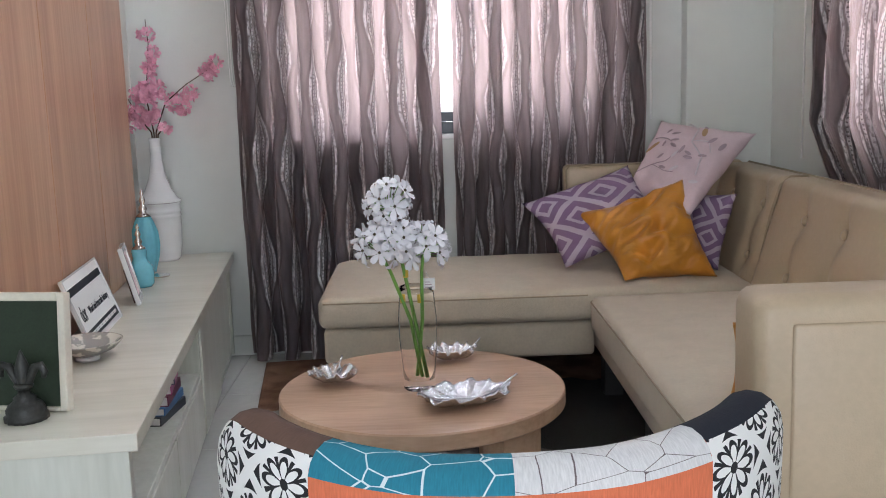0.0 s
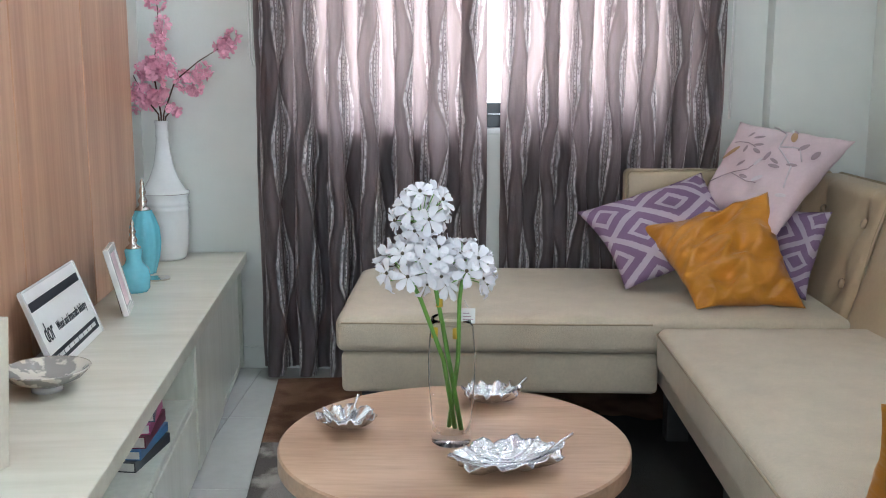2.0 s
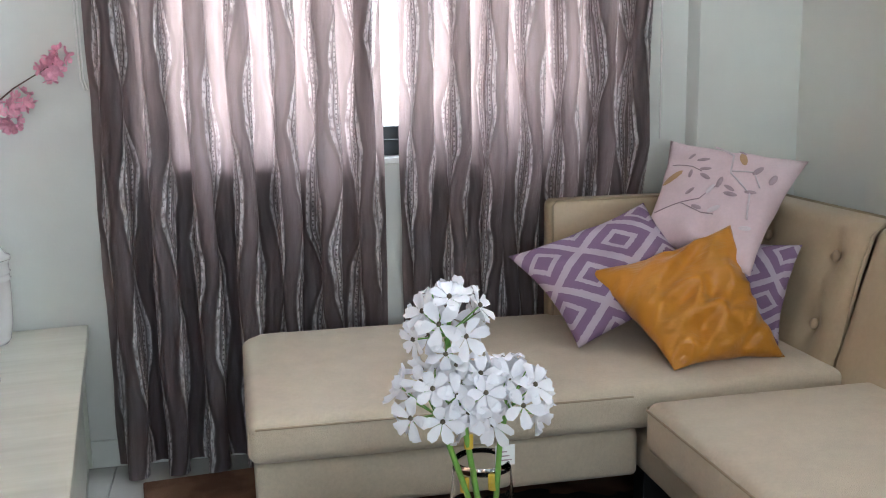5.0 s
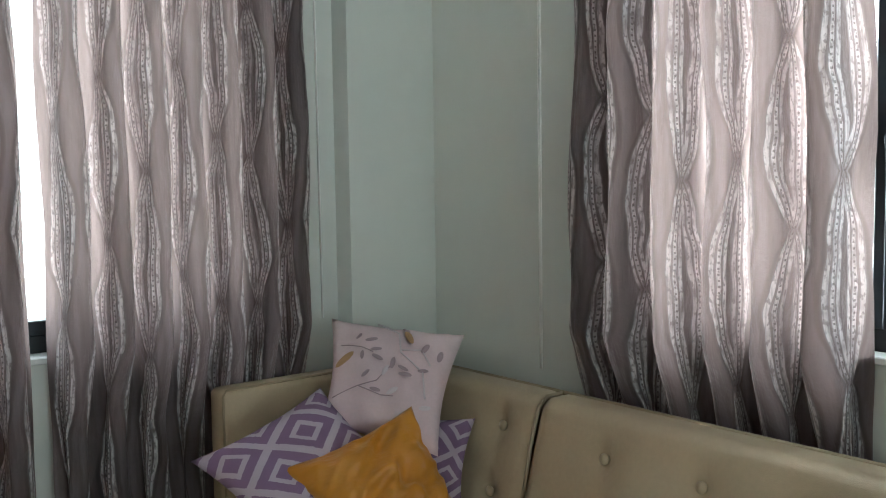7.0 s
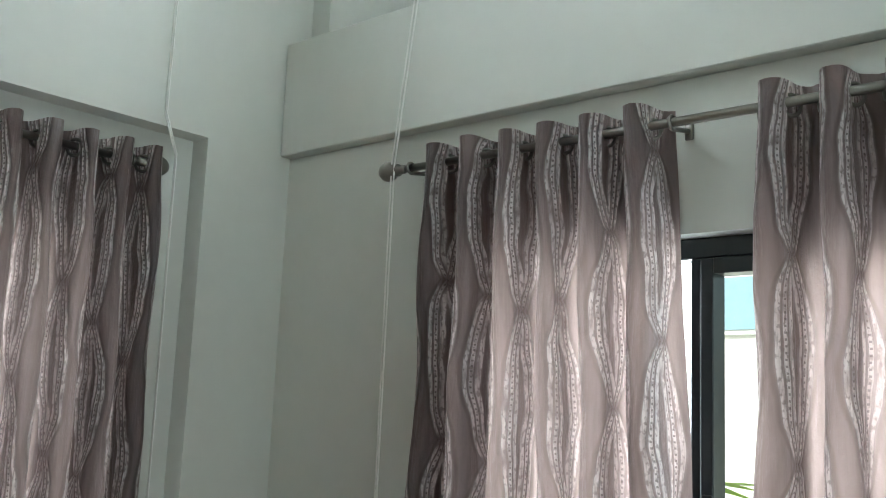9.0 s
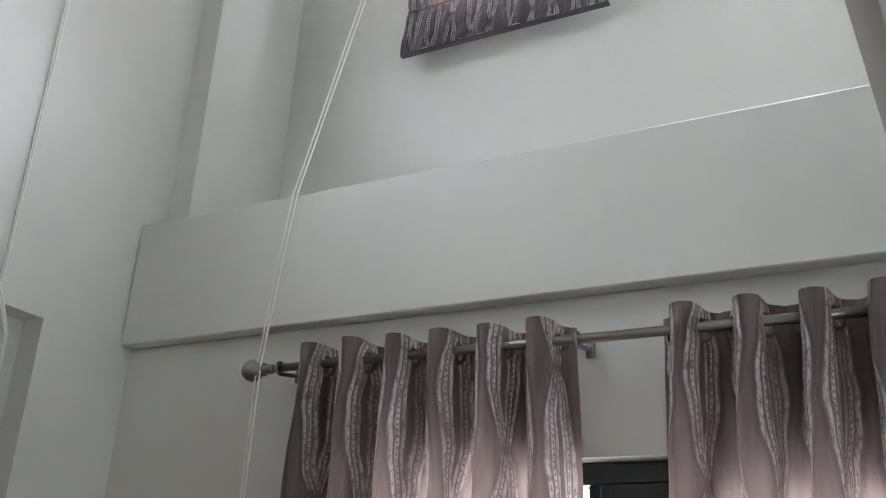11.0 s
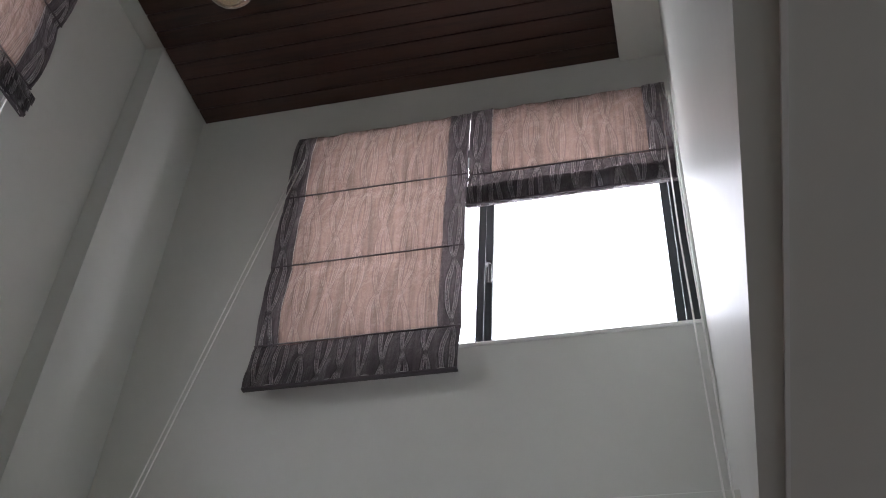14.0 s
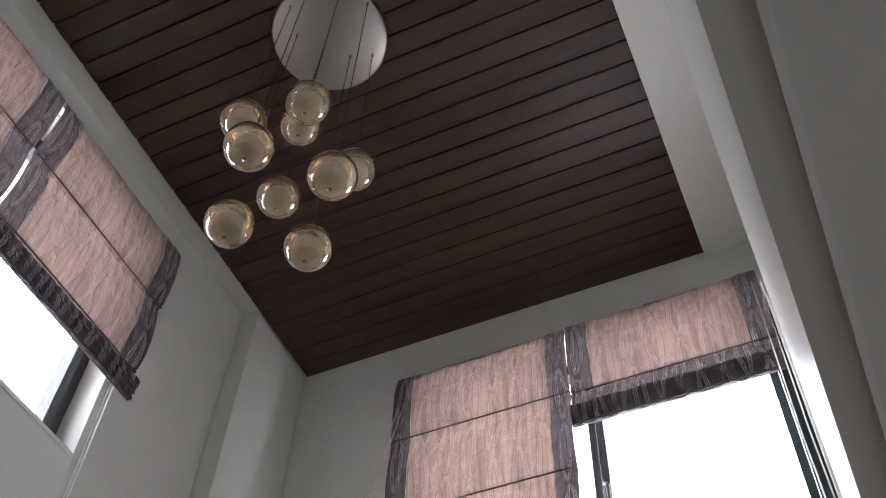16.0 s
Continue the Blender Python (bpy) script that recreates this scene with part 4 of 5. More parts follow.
def rug_material():
    k = Nodes("rug_pile")
    co = k.n.new("ShaderNodeTexCoord")
    vec = co.outputs["Object"]
    big, mid, fine = k.noise(vec, 2.6, 4), k.noise(vec, 7.0, 5), k.noise(vec, 260.0, 2)
    sep = k.n.new("ShaderNodeSeparateXYZ")
    k.l.new(vec, sep.inputs[0])
    x, y = sep.outputs[0], sep.outputs[1]
    wave = k.n.new("ShaderNodeTexWave")
    wave.inputs["Scale"].default_value, wave.inputs["Distortion"].default_value, wave.inputs["Detail"].default_value = 0.9, 7.0, 2.0
    k.l.new(vec, wave.inputs["Vector"])
    # pale grey ground with darker arcs, a cream and a rust-brown field, and one large black motif
    col = k.blend(k.smooth(wave.outputs["Fac"], 0.30, 0.42), (0.10, 0.085, 0.075), (0.24, 0.22, 0.20))
    col = k.blend(k.smooth(mid, 0.52, 0.66), col, (0.36, 0.33, 0.29))
    drift = k.math("MULTIPLY", k.math("SUBTRACT", big, 0.5), 1.1)
    rust = k.blend(k.smooth(mid, 0.4, 0.62), (0.13, 0.055, 0.028), (0.24, 0.125, 0.07))
    col = k.blend(k.smooth(k.math("ADD", y, drift), 1.42, 1.47), col, rust)
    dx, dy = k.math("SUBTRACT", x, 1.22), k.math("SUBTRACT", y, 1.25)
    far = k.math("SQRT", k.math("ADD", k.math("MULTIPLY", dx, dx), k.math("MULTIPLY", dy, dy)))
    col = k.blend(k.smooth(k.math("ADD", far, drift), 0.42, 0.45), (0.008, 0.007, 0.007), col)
    k.l.new(col, k.p.inputs["Base Color"])
    k.p.inputs["Roughness"].default_value = 0.95
    k.bump(fine, 0.8, 0.006)
    return k.m


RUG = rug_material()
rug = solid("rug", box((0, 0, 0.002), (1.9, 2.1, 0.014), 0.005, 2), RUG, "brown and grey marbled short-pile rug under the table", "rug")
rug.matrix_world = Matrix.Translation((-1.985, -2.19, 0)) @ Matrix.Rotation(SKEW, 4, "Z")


def coffee_table():
    t = thing("coffee_table", "round light oak-veneer coffee table on curved legs", "coffee table", Matrix.Translation((-1.516, -1.615, 0)))
    r = 0.393
    part("tabletop", lathe([(0.0, 0.30), (r - 0.004, 0.30), (r, 0.304), (r, 0.341), (r - 0.004, 0.345), (0.0, 0.345)], 96), TABLE_WOOD, t, "round veneer top with a thick edge")
    for k in range(4):
        a = math.pi / 4 + k * math.pi / 2
        bm = bmesh.new()
        out = [(0.30, 0.014), (0.36, 0.014), (0.365, 0.30), (0.27, 0.30)]
        rows = []
        for s in (-0.2, -0.1, 0.0, 0.1, 0.2):
            rows.append([bm.verts.new((rr * math.cos(a + s), rr * math.sin(a + s), z)) for rr, z in out])
        for p, q in zip(rows, rows[1:]):
            for i in range(4):
                bm.faces.new((p[i], p[(i + 1) % 4], q[(i + 1) % 4], q[i]))
        bm.faces.new(rows[0][::-1])
        bm.faces.new(rows[-1])
        bmesh.ops.recalc_face_normals(bm, faces=bm.faces)
        part("leg", bm, TABLE_WOOD, t, "curved panel leg")
    return t


coffee_table()


def leaf_material():
    k = Nodes("cast_aluminium")
    co = k.n.new("ShaderNodeTexCoord")
    a = k.noise(co.outputs["Object"], 90.0, 4)
    k.p.inputs["Base Color"].default_value = (0.74, 0.75, 0.78, 1)
    k.p.inputs["Metallic"].default_value, k.p.inputs["Roughness"].default_value = 1.0, 0.22
    k.bump(a, 0.55, 0.006)
    return k.m


CAST = leaf_material()


def leaf_dish(label, m, length, width, seed):
    """A cast leaf: lobed, crinkled, dished, with veins and a stalk."""
    d = thing("leaf_dish", label, "dish", m, "silver leaf dishes")
    rng = random.Random(seed)
    ph = rng.uniform(0, 6)

    def place(a, b):
        t, rr = 2 * math.pi * a, 0.02 + 0.98 * b
        lobe = 1 + 0.07 * math.sin(7 * t + ph) + 0.04 * math.sin(17 * t + ph * 2)
        x, y = length / 2 * rr * math.cos(t) * lobe, width / 2 * rr * math.sin(t) * lobe
        z = 0.006 + 0.028 * rr ** 2.4 + 0.006 * rr * math.sin(11 * t + ph) + 0.004 * rr * math.sin(23 * t)
        return (x, y, z)

    bm = sheet(72, 12, place)
    bmesh.ops.remove_doubles(bm, verts=bm.verts, dist=0.0003)
    body = part("leaf", bm, CAST, d, smooth=True)
    mod = body.modifiers.new("thickness", "SOLIDIFY")
    mod.thickness = 0.003
    for s in (-1, 0, 1):
        part("vein", tube([(length * 0.42, 0, 0.026), (length * 0.1, width * 0.06 * s, 0.012), (-length * 0.38, width * 0.28 * s, 0.026)], [0.004, 0.003, 0.0015], 6), CAST, d, smooth=True)
    part("stalk", tube([(length * 0.40, 0, 0.028), (length * 0.50, 0.004, 0.040), (length * 0.62, 0.0, 0.058)], [0.004, 0.0035, 0.003], 8), CAST, d, smooth=True)
    return d


leaf_dish("large crinkled silver leaf dish on the coffee table", Matrix.Translation((-1.403, -1.785, 0.3465)) @ Matrix.Rotation(radians(22), 4, "Z"), 0.245, 0.165, 1)
leaf_dish("small silver leaf dish with a stalk", Matrix.Translation((-1.765, -1.555, 0.3465)) @ Matrix.Rotation(radians(75), 4, "Z"), 0.125, 0.135, 2)
leaf_dish("small silver leaf dish behind the glass vase", Matrix.Translation((-1.425, -1.36, 0.3465)) @ Matrix.Rotation(radians(15), 4, "Z"), 0.145, 0.11, 3)


def petal_flower(bm, m, petals, size, cup=0.25, wide=0.42):
    """A small open blossom of separate, slightly cupped petals, added to bm."""
    for k in range(petals):
        a = 2 * math.pi * k / petals
        c, s = math.cos(a), math.sin(a)
        ring = []
        for r, w, z in ((0.06, 0.04, 0.0), (0.45, wide * 0.8, 0.10), (0.78, wide, 0.22), (1.0, wide * 0.5, cup)):
            for side in (-1, 0, 1):
                x, y, h = size * r, size * w * side * 0.5, size * (z + (0.07 if side else 0.0))
                ring.append(bm.verts.new(m @ Vector((x * c - y * s, x * s + y * c, h))))
        for q in range(3):
            for w in range(2):
                i = q * 3 + w
                bm.faces.new((ring[i], ring[i + 1], ring[i + 4], ring[i + 3]))


def vase_of_flowers():
    x0, y0, z0 = -1.522, -1.630, 0.345
    v = thing("glass_vase", "tall clear glass vase on the coffee table", "vase", Matrix.Translation((x0, y0, z0 + 0.0005)))
    outer = [(0.0, 0.0), (0.040, 0.0), (0.044, 0.004), (0.045, 0.05), (0.052, 0.14), (0.053, 0.20), (0.047, 0.27), (0.045, 0.285)]
    inner = [(0.042, 0.285), (0.044, 0.268), (0.050, 0.20), (0.049, 0.14), (0.042, 0.055), (0.038, 0.028), (0.0, 0.026)]
    part("glass", lathe(outer + inner, 40), GLASS, v, smooth=True)
    f = thing("flower_bunch", "bunch of white artificial starflowers with green stems in the glass vase", "flowers", Matrix.Translation((x0, y0, z0 + 0.03)))
    rng = random.Random(4)
    heads = [((-0.064, -0.050, 0.490), 0.060), ((-0.088, -0.075, 0.378), 0.060), ((0.022, -0.065, 0.372), 0.062), ((-0.035, -0.085, 0.392), 0.050)]
    dark = material("flower_eye", (0.10, 0.08, 0.05), 0.7)
    tape = material("yellow_tape", (0.62, 0.42, 0.04), 0.5)
    for i, ((hx, hy, hz), rad) in enumerate(heads):
        start = (0.022 - 0.014 * i, -0.012 + 0.01 * i, 0.002)
        if i < 3:
            part("stem", tube([start, (hx * 0.25 + 0.004 * i, hy * 0.4, hz * 0.45), (hx * 0.75, hy * 0.8, hz * 0.82), (hx, hy, hz - 0.02)], [0.0055, 0.005, 0.0045, 0.004], 8), STEM, f, smooth=True)
            part("tape", lathe([(0.0, 0.0), (0.0075, 0.001), (0.0075, 0.022), (0.0, 0.023)], 10, at=(hx * 0.42, hy * 0.5, hz * 0.58)), tape, f, "yellow florist tape", True)
        head = part("flower_head", bmesh.new(), STEM, f)
        blossoms, eyes, stalks = bmesh.new(), bmesh.new(), bmesh.new()
        for k in range(16):
            t = math.acos(1 - 1.6 * (k + 0.5) / 16)
            p = k * 2.399963 + i
            d = Vector((math.sin(t) * math.cos(p), math.sin(t) * math.sin(p), math.cos(t)))
            d = (d + Vector((rng.uniform(-0.15, 0.15), rng.uniform(-0.15, 0.15), rng.uniform(-0.1, 0.15)))).normalized()
            at = Vector((hx, hy, hz)) + d * rad * rng.uniform(0.72, 1.0)
            m = Matrix.Translation(at) @ d.to_track_quat("Z", "Y").to_matrix().to_4x4() @ Matrix.Rotation(rng.uniform(0, 6), 4, "Z")
            petal_flower(blossoms, m, 5 if k % 2 else 6, rng.uniform(0.028, 0.036), rng.uniform(0.0, 0.45), 0.60)
            lathe([(0.0, -0.003), (0.0042, 0.0), (0.0032, 0.004), (0.0, 0.006)], 6, eyes, at + d * 0.003)
            tube([(hx, hy, hz - 0.015), at], 0.0013, 4, stalks)
        part("blossom", blossoms, PETAL_WHITE, head, "white star-shaped blossoms", True)
        part("flower_eyes", eyes, dark, head)
        part("stalks", stalks, STEM, head)
    tag = thing("price_tag", "small white paper tag tied to a flower stem", "tag", Matrix.Translation((x0 + 0.035, y0 - 0.012, z0 + 0.275)))
    part("card", box((-0.016, -0.0006, 0), (0.016, 0.0006, 0.034), 0.0004, 1), WHITE, tag)
    for k in range(3):
        part("print_line", box((-0.011, -0.0012, 0.008 + 0.007 * k), (0.011 - 0.004 * k, -0.0007, 0.010 + 0.007 * k)), EMBROIDERY, tag)
    part("thread", tube([(0, 0, 0.034), (-0.008, 0, 0.052)], 0.0008, 4), WHITE, tag)


vase_of_flowers()

# ---- wood panelling, console and what stands on it ----
CON = Matrix.Translation((-2.125, -2.275, 0)) @ Matrix.Rotation(radians(95.97), 4, "Z")   # x to the north, y to the west wall
CONSOLE_TOP = 0.472


def on_console(x, y, z=CONSOLE_TOP, turn=0.0):
    """A pose on the console's top at a place of the room."""
    return Matrix.Translation((x, y, z + 0.0006)) @ Matrix.Rotation(radians(turn), 4, "Z")


def wood_panelling():
    w = thing("wall_panelling", "vertical-grained warm wood panelling above the console", "wall panel", CON)
    w["kind"] = "structure"
    for a, b in ((0.26, 0.86), (0.864, 1.46), (1.464, 2.055)):
        part("panel", box((a, 0.322, CONSOLE_TOP + 0.001), (b, 0.346, 2.62), 0.003, 1), PANEL_WOOD, w)
    return w


wood_panelling()


def console():
    c = thing("tv_console", "long low console in pale limed finish with open shelf", "console", CON)
    L, D = 2.376, 0.345
    part("top", box((-0.012, -0.022, 0.432), (L - 0.012, D - 0.003, CONSOLE_TOP), 0.003, 2), CONSOLE_WOOD, c, "pale limed wood top")
    part("end_panel", box((0.0, 0.0, 0.016), (0.035, D - 0.003, 0.431), 0.002, 1), CONSOLE_FRONT, c)
    part("end_panel", box((L - 0.05, 0.0, 0.016), (L - 0.014, D - 0.003, 0.431), 0.002, 1), CONSOLE_FRONT, c)
    part("back_panel", box((0.036, D - 0.018, 0.016), (L - 0.051, D - 0.004, 0.431)), CONSOLE_FRONT, c)
    part("bottom", box((0.036, 0.01, 0.016), (L - 0.051, D - 0.019, 0.034)), CONSOLE_FRONT, c)
    part("shelf", box((0.036, 0.004, 0.235), (1.20, D - 0.019, 0.255), 0.002, 1), CONSOLE_FRONT, c, "open shelf board")
    for x in (1.20, 1.72):
        part("divider", box((x, 0.002, 0.035), (x + 0.02, D - 0.019, 0.431)), CONSOLE_FRONT, c)
    for a, b in ((0.038, 0.615), (0.62, 1.197)):
        part("drawer_front", box((a, 0.0, 0.036), (b, 0.018, 0.232), 0.002, 1), CONSOLE_FRONT, c)
    for a, b in ((1.223, 1.717), (1.743, 2.323)):
        part("door", box((a, -0.004 if a < 1.5 else 0.012, 0.036), (b, 0.016 if a < 1.5 else 0.03, 0.428), 0.002, 1), CONSOLE_FRONT, c)
    for x in (0.02, 1.19, 2.33):
        part("foot", box((x, 0.03, 0.0), (x + 0.03, 0.06, 0.016)), BLACK, c)
    return c


console()


def books():
    colours = [(0.03, 0.03, 0.035), (0.05, 0.17, 0.36), (0.16, 0.02, 0.05), (0.40, 0.06, 0.20), (0.04, 0.05, 0.10)]
    page = material("book_pages", (0.72, 0.69, 0.62), 0.8, vary=0.08, scale=60)
    z = 0.2562
    for i, col in enumerate(colours):
        t = (0.024, 0.022, 0.028, 0.024, 0.018)[i]
        cover = material("book_cover", col, 0.35, vary=0.12, scale=10, coat=0.2)
        b = thing("book", ("black", "blue", "dark red", "magenta", "navy")[i] + " paperback lying in a stack on the open shelf", "book", CON @ Matrix.Translation((0.79 + 0.006 * i, 0.128, z)) @ Matrix.Rotation(radians(-12 + 5 * i), 4, "Z"), "stacked books")
        part("pages", box((-0.098, -0.0995, 0.002), (0.096, 0.098, t - 0.002)), page, b)
        part("cover", boxes([((-0.10, -0.103, 0), (0.10, 0.10, 0.002)), ((-0.10, -0.103, t - 0.002), (0.10, 0.10, t)), ((-0.10, -0.103, 0.002), (0.10, -0.100, t - 0.002))]), cover, b)
        z += t + 0.0006


books()

CERAMIC = material("white_ceramic", (0.74, 0.74, 0.73), 0.15, vary=0.03, scale=5, coat=0.5)
TURQUOISE = material("turquoise_glaze", (0.16, 0.50, 0.60), 0.12, vary=0.08, scale=6, coat=0.6)
SILVER = material("silver_finial", (0.68, 0.66, 0.63), 0.16, metal=1.0, vary=0.06, scale=40)


def blossom_vase():
    at = (-2.615, -0.075)
    v = thing("ceramic_vase", "tall white ceramic bottle vase with ribbed body on the console", "vase", on_console(*at))
    prof = [(0.0, 0.0), (0.066, 0.0), (0.074, 0.012), (0.082, 0.06), (0.085, 0.14), (0.085, 0.185), (0.089, 0.190), (0.085, 0.196), (0.085, 0.205), (0.089, 0.21), (0.085, 0.216),
            (0.085, 0.235), (0.091, 0.245), (0.091, 0.256), (0.078, 0.262), (0.055, 0.30), (0.036, 0.35), (0.026, 0.41), (0.022, 0.455), (0.025, 0.46), (0.022, 0.466), (0.025, 0.472), (0.022, 0.478),
            (0.022, 0.50), (0.026, 0.512), (0.024, 0.516), (0.017, 0.512), (0.016, 0.40), (0.0, 0.39)]
    part("body", lathe(prof, 48), CERAMIC, v, smooth=True)
    part("band", lathe([(0.0905, 0.0), (0.0925, 0.0015), (0.0905, 0.003)], 48, at=(0, 0, 0.246)), SILVER, v, "thin dark band")
    b = thing("blossom_branch", "pink artificial cherry blossom branches in the white vase", "flowers", on_console(at[0], at[1], CONSOLE_TOP + 0.40))
    rng = random.Random(12)
    twigs = [[(0, 0, 0), (0.0, 0, 0.14), (-0.02, 0.0, 0.28), (0.005, 0, 0.50), (0.0, 0, 0.60)],
             [(0, 0, 0), (0.01, 0, 0.14), (0.06, -0.01, 0.26), (0.15, -0.02, 0.33), (0.27, -0.03, 0.40)],
             [(0, 0, 0), (-0.01, 0, 0.14), (-0.05, -0.02, 0.20), (-0.09, -0.02, 0.28)],
             [(0, 0, 0), (0.02, -0.01, 0.13), (0.05, -0.02, 0.16)]]
    for tw in twigs:
        part("twig", tube(tw, [0.004, 0.0035, 0.003, 0.002, 0.0015][:len(tw)], 6), BRANCH, b, smooth=True)
    spots = [((-0.065, -0.01, 0.20), 0.055, 30), ((-0.02, -0.02, 0.235), 0.065, 36), ((0.005, 0.0, 0.31), 0.05, 26), ((-0.035, 0, 0.30), 0.045, 22), ((0.0, 0, 0.40), 0.03, 10),
             ((0.0, 0, 0.54), 0.03, 9), ((0.10, -0.01, 0.26), 0.035, 14), ((0.165, -0.02, 0.30), 0.03, 10), ((0.135, -0.02, 0.24), 0.028, 9), ((0.25, -0.03, 0.385), 0.035, 14), ((0.055, -0.02, 0.155), 0.018, 5), ((0.28, -0.03, 0.42), 0.02, 6), ((0.02, 0.0, 0.46), 0.025, 7)]
    for (x, y, z), rad, count in spots:
        bm = bmesh.new()
        for k in range(count):
            d = Vector((rng.gauss(0, 1), rng.gauss(0, 1) - 0.3, rng.gauss(0, 1))).normalized()
            m = Matrix.Translation(Vector((x, y, z)) + d * rad * rng.uniform(0.45, 1)) @ d.to_track_quat("Z", "Y").to_matrix().to_4x4() @ Matrix.Rotation(rng.uniform(0, 6), 4, "Z")
            petal_flower(bm, m, 5, rng.uniform(0.018, 0.024), rng.uniform(0.2, 0.6), 0.75)
        part("blossom", bm, PETAL_PINK, b, smooth=True)


blossom_vase()


def finial_bottle(label, at, body, scale, flutes):
    b = thing("lidded_bottle", label, "bottle", on_console(*at), "turquoise bottles")
    part("body", lathe(body, 48, flutes=flutes, depth=0.035 if flutes else 0), TURQUOISE, b, smooth=True)
    top = body[-1][1]
    fin = [(0.026, 0.0), (0.028, 0.006), (0.018, 0.012), (0.012, 0.018), (0.017, 0.03), (0.012, 0.04), (0.008, 0.046), (0.013, 0.056), (0.009, 0.068), (0.005, 0.074), (0.008, 0.082), (0.004, 0.094), (0.0, 0.098)]
    part("stopper", lathe([(r * scale, z * scale * 1.15) for r, z in fin], 24, at=(0, 0, top - 0.001)), SILVER, b, "turned silver stopper", True)
    return b


finial_bottle("tall fluted turquoise bottle with silver stopper", (-2.605, -0.36),
              [(0.0, 0.0), (0.034, 0.0), (0.036, 0.01), (0.050, 0.06), (0.056, 0.11), (0.052, 0.16), (0.038, 0.20), (0.030, 0.215), (0.030, 0.22)], 1.0, 10)
finial_bottle("small round turquoise bottle with silver stopper", (-2.545, -0.66),
              [(0.0, 0.0), (0.040, 0.0), (0.047, 0.012), (0.049, 0.05), (0.044, 0.075), (0.028, 0.092), (0.024, 0.105), (0.028, 0.13), (0.026, 0.138)], 0.85, 0)
solid("bottle_coaster", lathe([(0.0, 0.0), (0.04, 0.0), (0.041, 0.006), (0.0, 0.007)], 24, at=(-2.53, -0.47, CONSOLE_TOP + 0.0006)), SILVER, "small round metal disc beside the bottles", "coaster")


def photo_stand():
    f = thing("photo_frame", "small white photo frame on an easel back", "photo frame", on_console(-2.475, -0.93, CONSOLE_TOP, 103) @ Matrix.Rotation(radians(-14), 4, "X"))
    part("frame", boxes([((-0.075, -0.008, 0.0), (-0.055, 0.008, 0.20)), ((0.055, -0.008, 0.0), (0.075, 0.008, 0.20)), ((-0.055, -0.008, 0.0), (0.055, 0.008, 0.02)), ((-0.055, -0.008, 0.18), (0.055, 0.008, 0.20))], 0.002), CERAMIC, f, "white moulding")
    part("picture", box((-0.055, -0.002, 0.02), (0.055, 0.002, 0.18)), PINK_COTTON, f, "pale plain print")
    part("easel", prism([(-0.03, 0.0), (0.03, 0.0), (0.012, 0.12), (-0.012, 0.12)], "y", 0.012, 0.018), BRANCH, f, "brown easel leg")
    return f


photo_stand()


def letters(text, size, m, mat, parent, name="lettering", squeeze=1.0):
    cu = bpy.data.curves.new(name, "FONT")
    cu.body, cu.size, cu.extrude, cu.align_x = text, size, 0.0004, "LEFT"
    tmp = bpy.data.objects.new(name, cu)
    me = bpy.data.meshes.new_from_object(tmp)
    bpy.data.objects.remove(tmp)
    me.transform(Matrix.Diagonal((squeeze, 1, 1, 1)))
    me.materials.append(mat)
    ob = new(name, me)
    ob.parent = parent
    ob.matrix_local = m
    return ob


INK = material("ink", (0.02, 0.025, 0.035), 0.5)


def sign_plaque():
    """A printed white sign that leans on the panelling."""
    p = thing("sign", "white printed sign with dark bands leaning on the wood panelling", "sign", CON @ Matrix.Translation((0.73, 0.225, CONSOLE_TOP + 0.001)) @ Matrix.Rotation(radians(-20), 4, "X"))
    w, h = 0.41, 0.205
    part("board", box((0, 0, 0), (w, 0.006, h), 0.002, 1), WHITE, p)
    part("edge", boxes([((-0.004, -0.003, -0.001), (0.002, 0.008, h)), ((w - 0.002, -0.003, -0.001), (w + 0.004, 0.008, h)), ((0.002, -0.003, h - 0.003), (w - 0.002, 0.008, h + 0.003))]), CERAMIC, p)
    part("top_band", box((0.012, -0.0014, h - 0.052), (w - 0.014, -0.0006, h - 0.030)), INK, p, "dark band")
    part("bottom_band", box((0.012, -0.0014, 0.018), (w - 0.014, -0.0006, 0.046)), INK, p, "dark band with small print")
    up = Matrix.Rotation(radians(90), 4, "X")
    letters("dor", 0.070, Matrix.Translation((0.03, -0.001, 0.072)) @ up, INK, p, squeeze=0.6)
    letters("Wood and Ironcrafts Industry", 0.033, Matrix.Translation((0.12, -0.001, 0.080)) @ up, INK, p, squeeze=0.62)
    for k in range(9):
        part("small_print", box((0.02 + 0.040 * k, -0.0022, 0.027), (0.054 + 0.040 * k, -0.0015, 0.037)), WHITE, p)
    return p


sign_plaque()


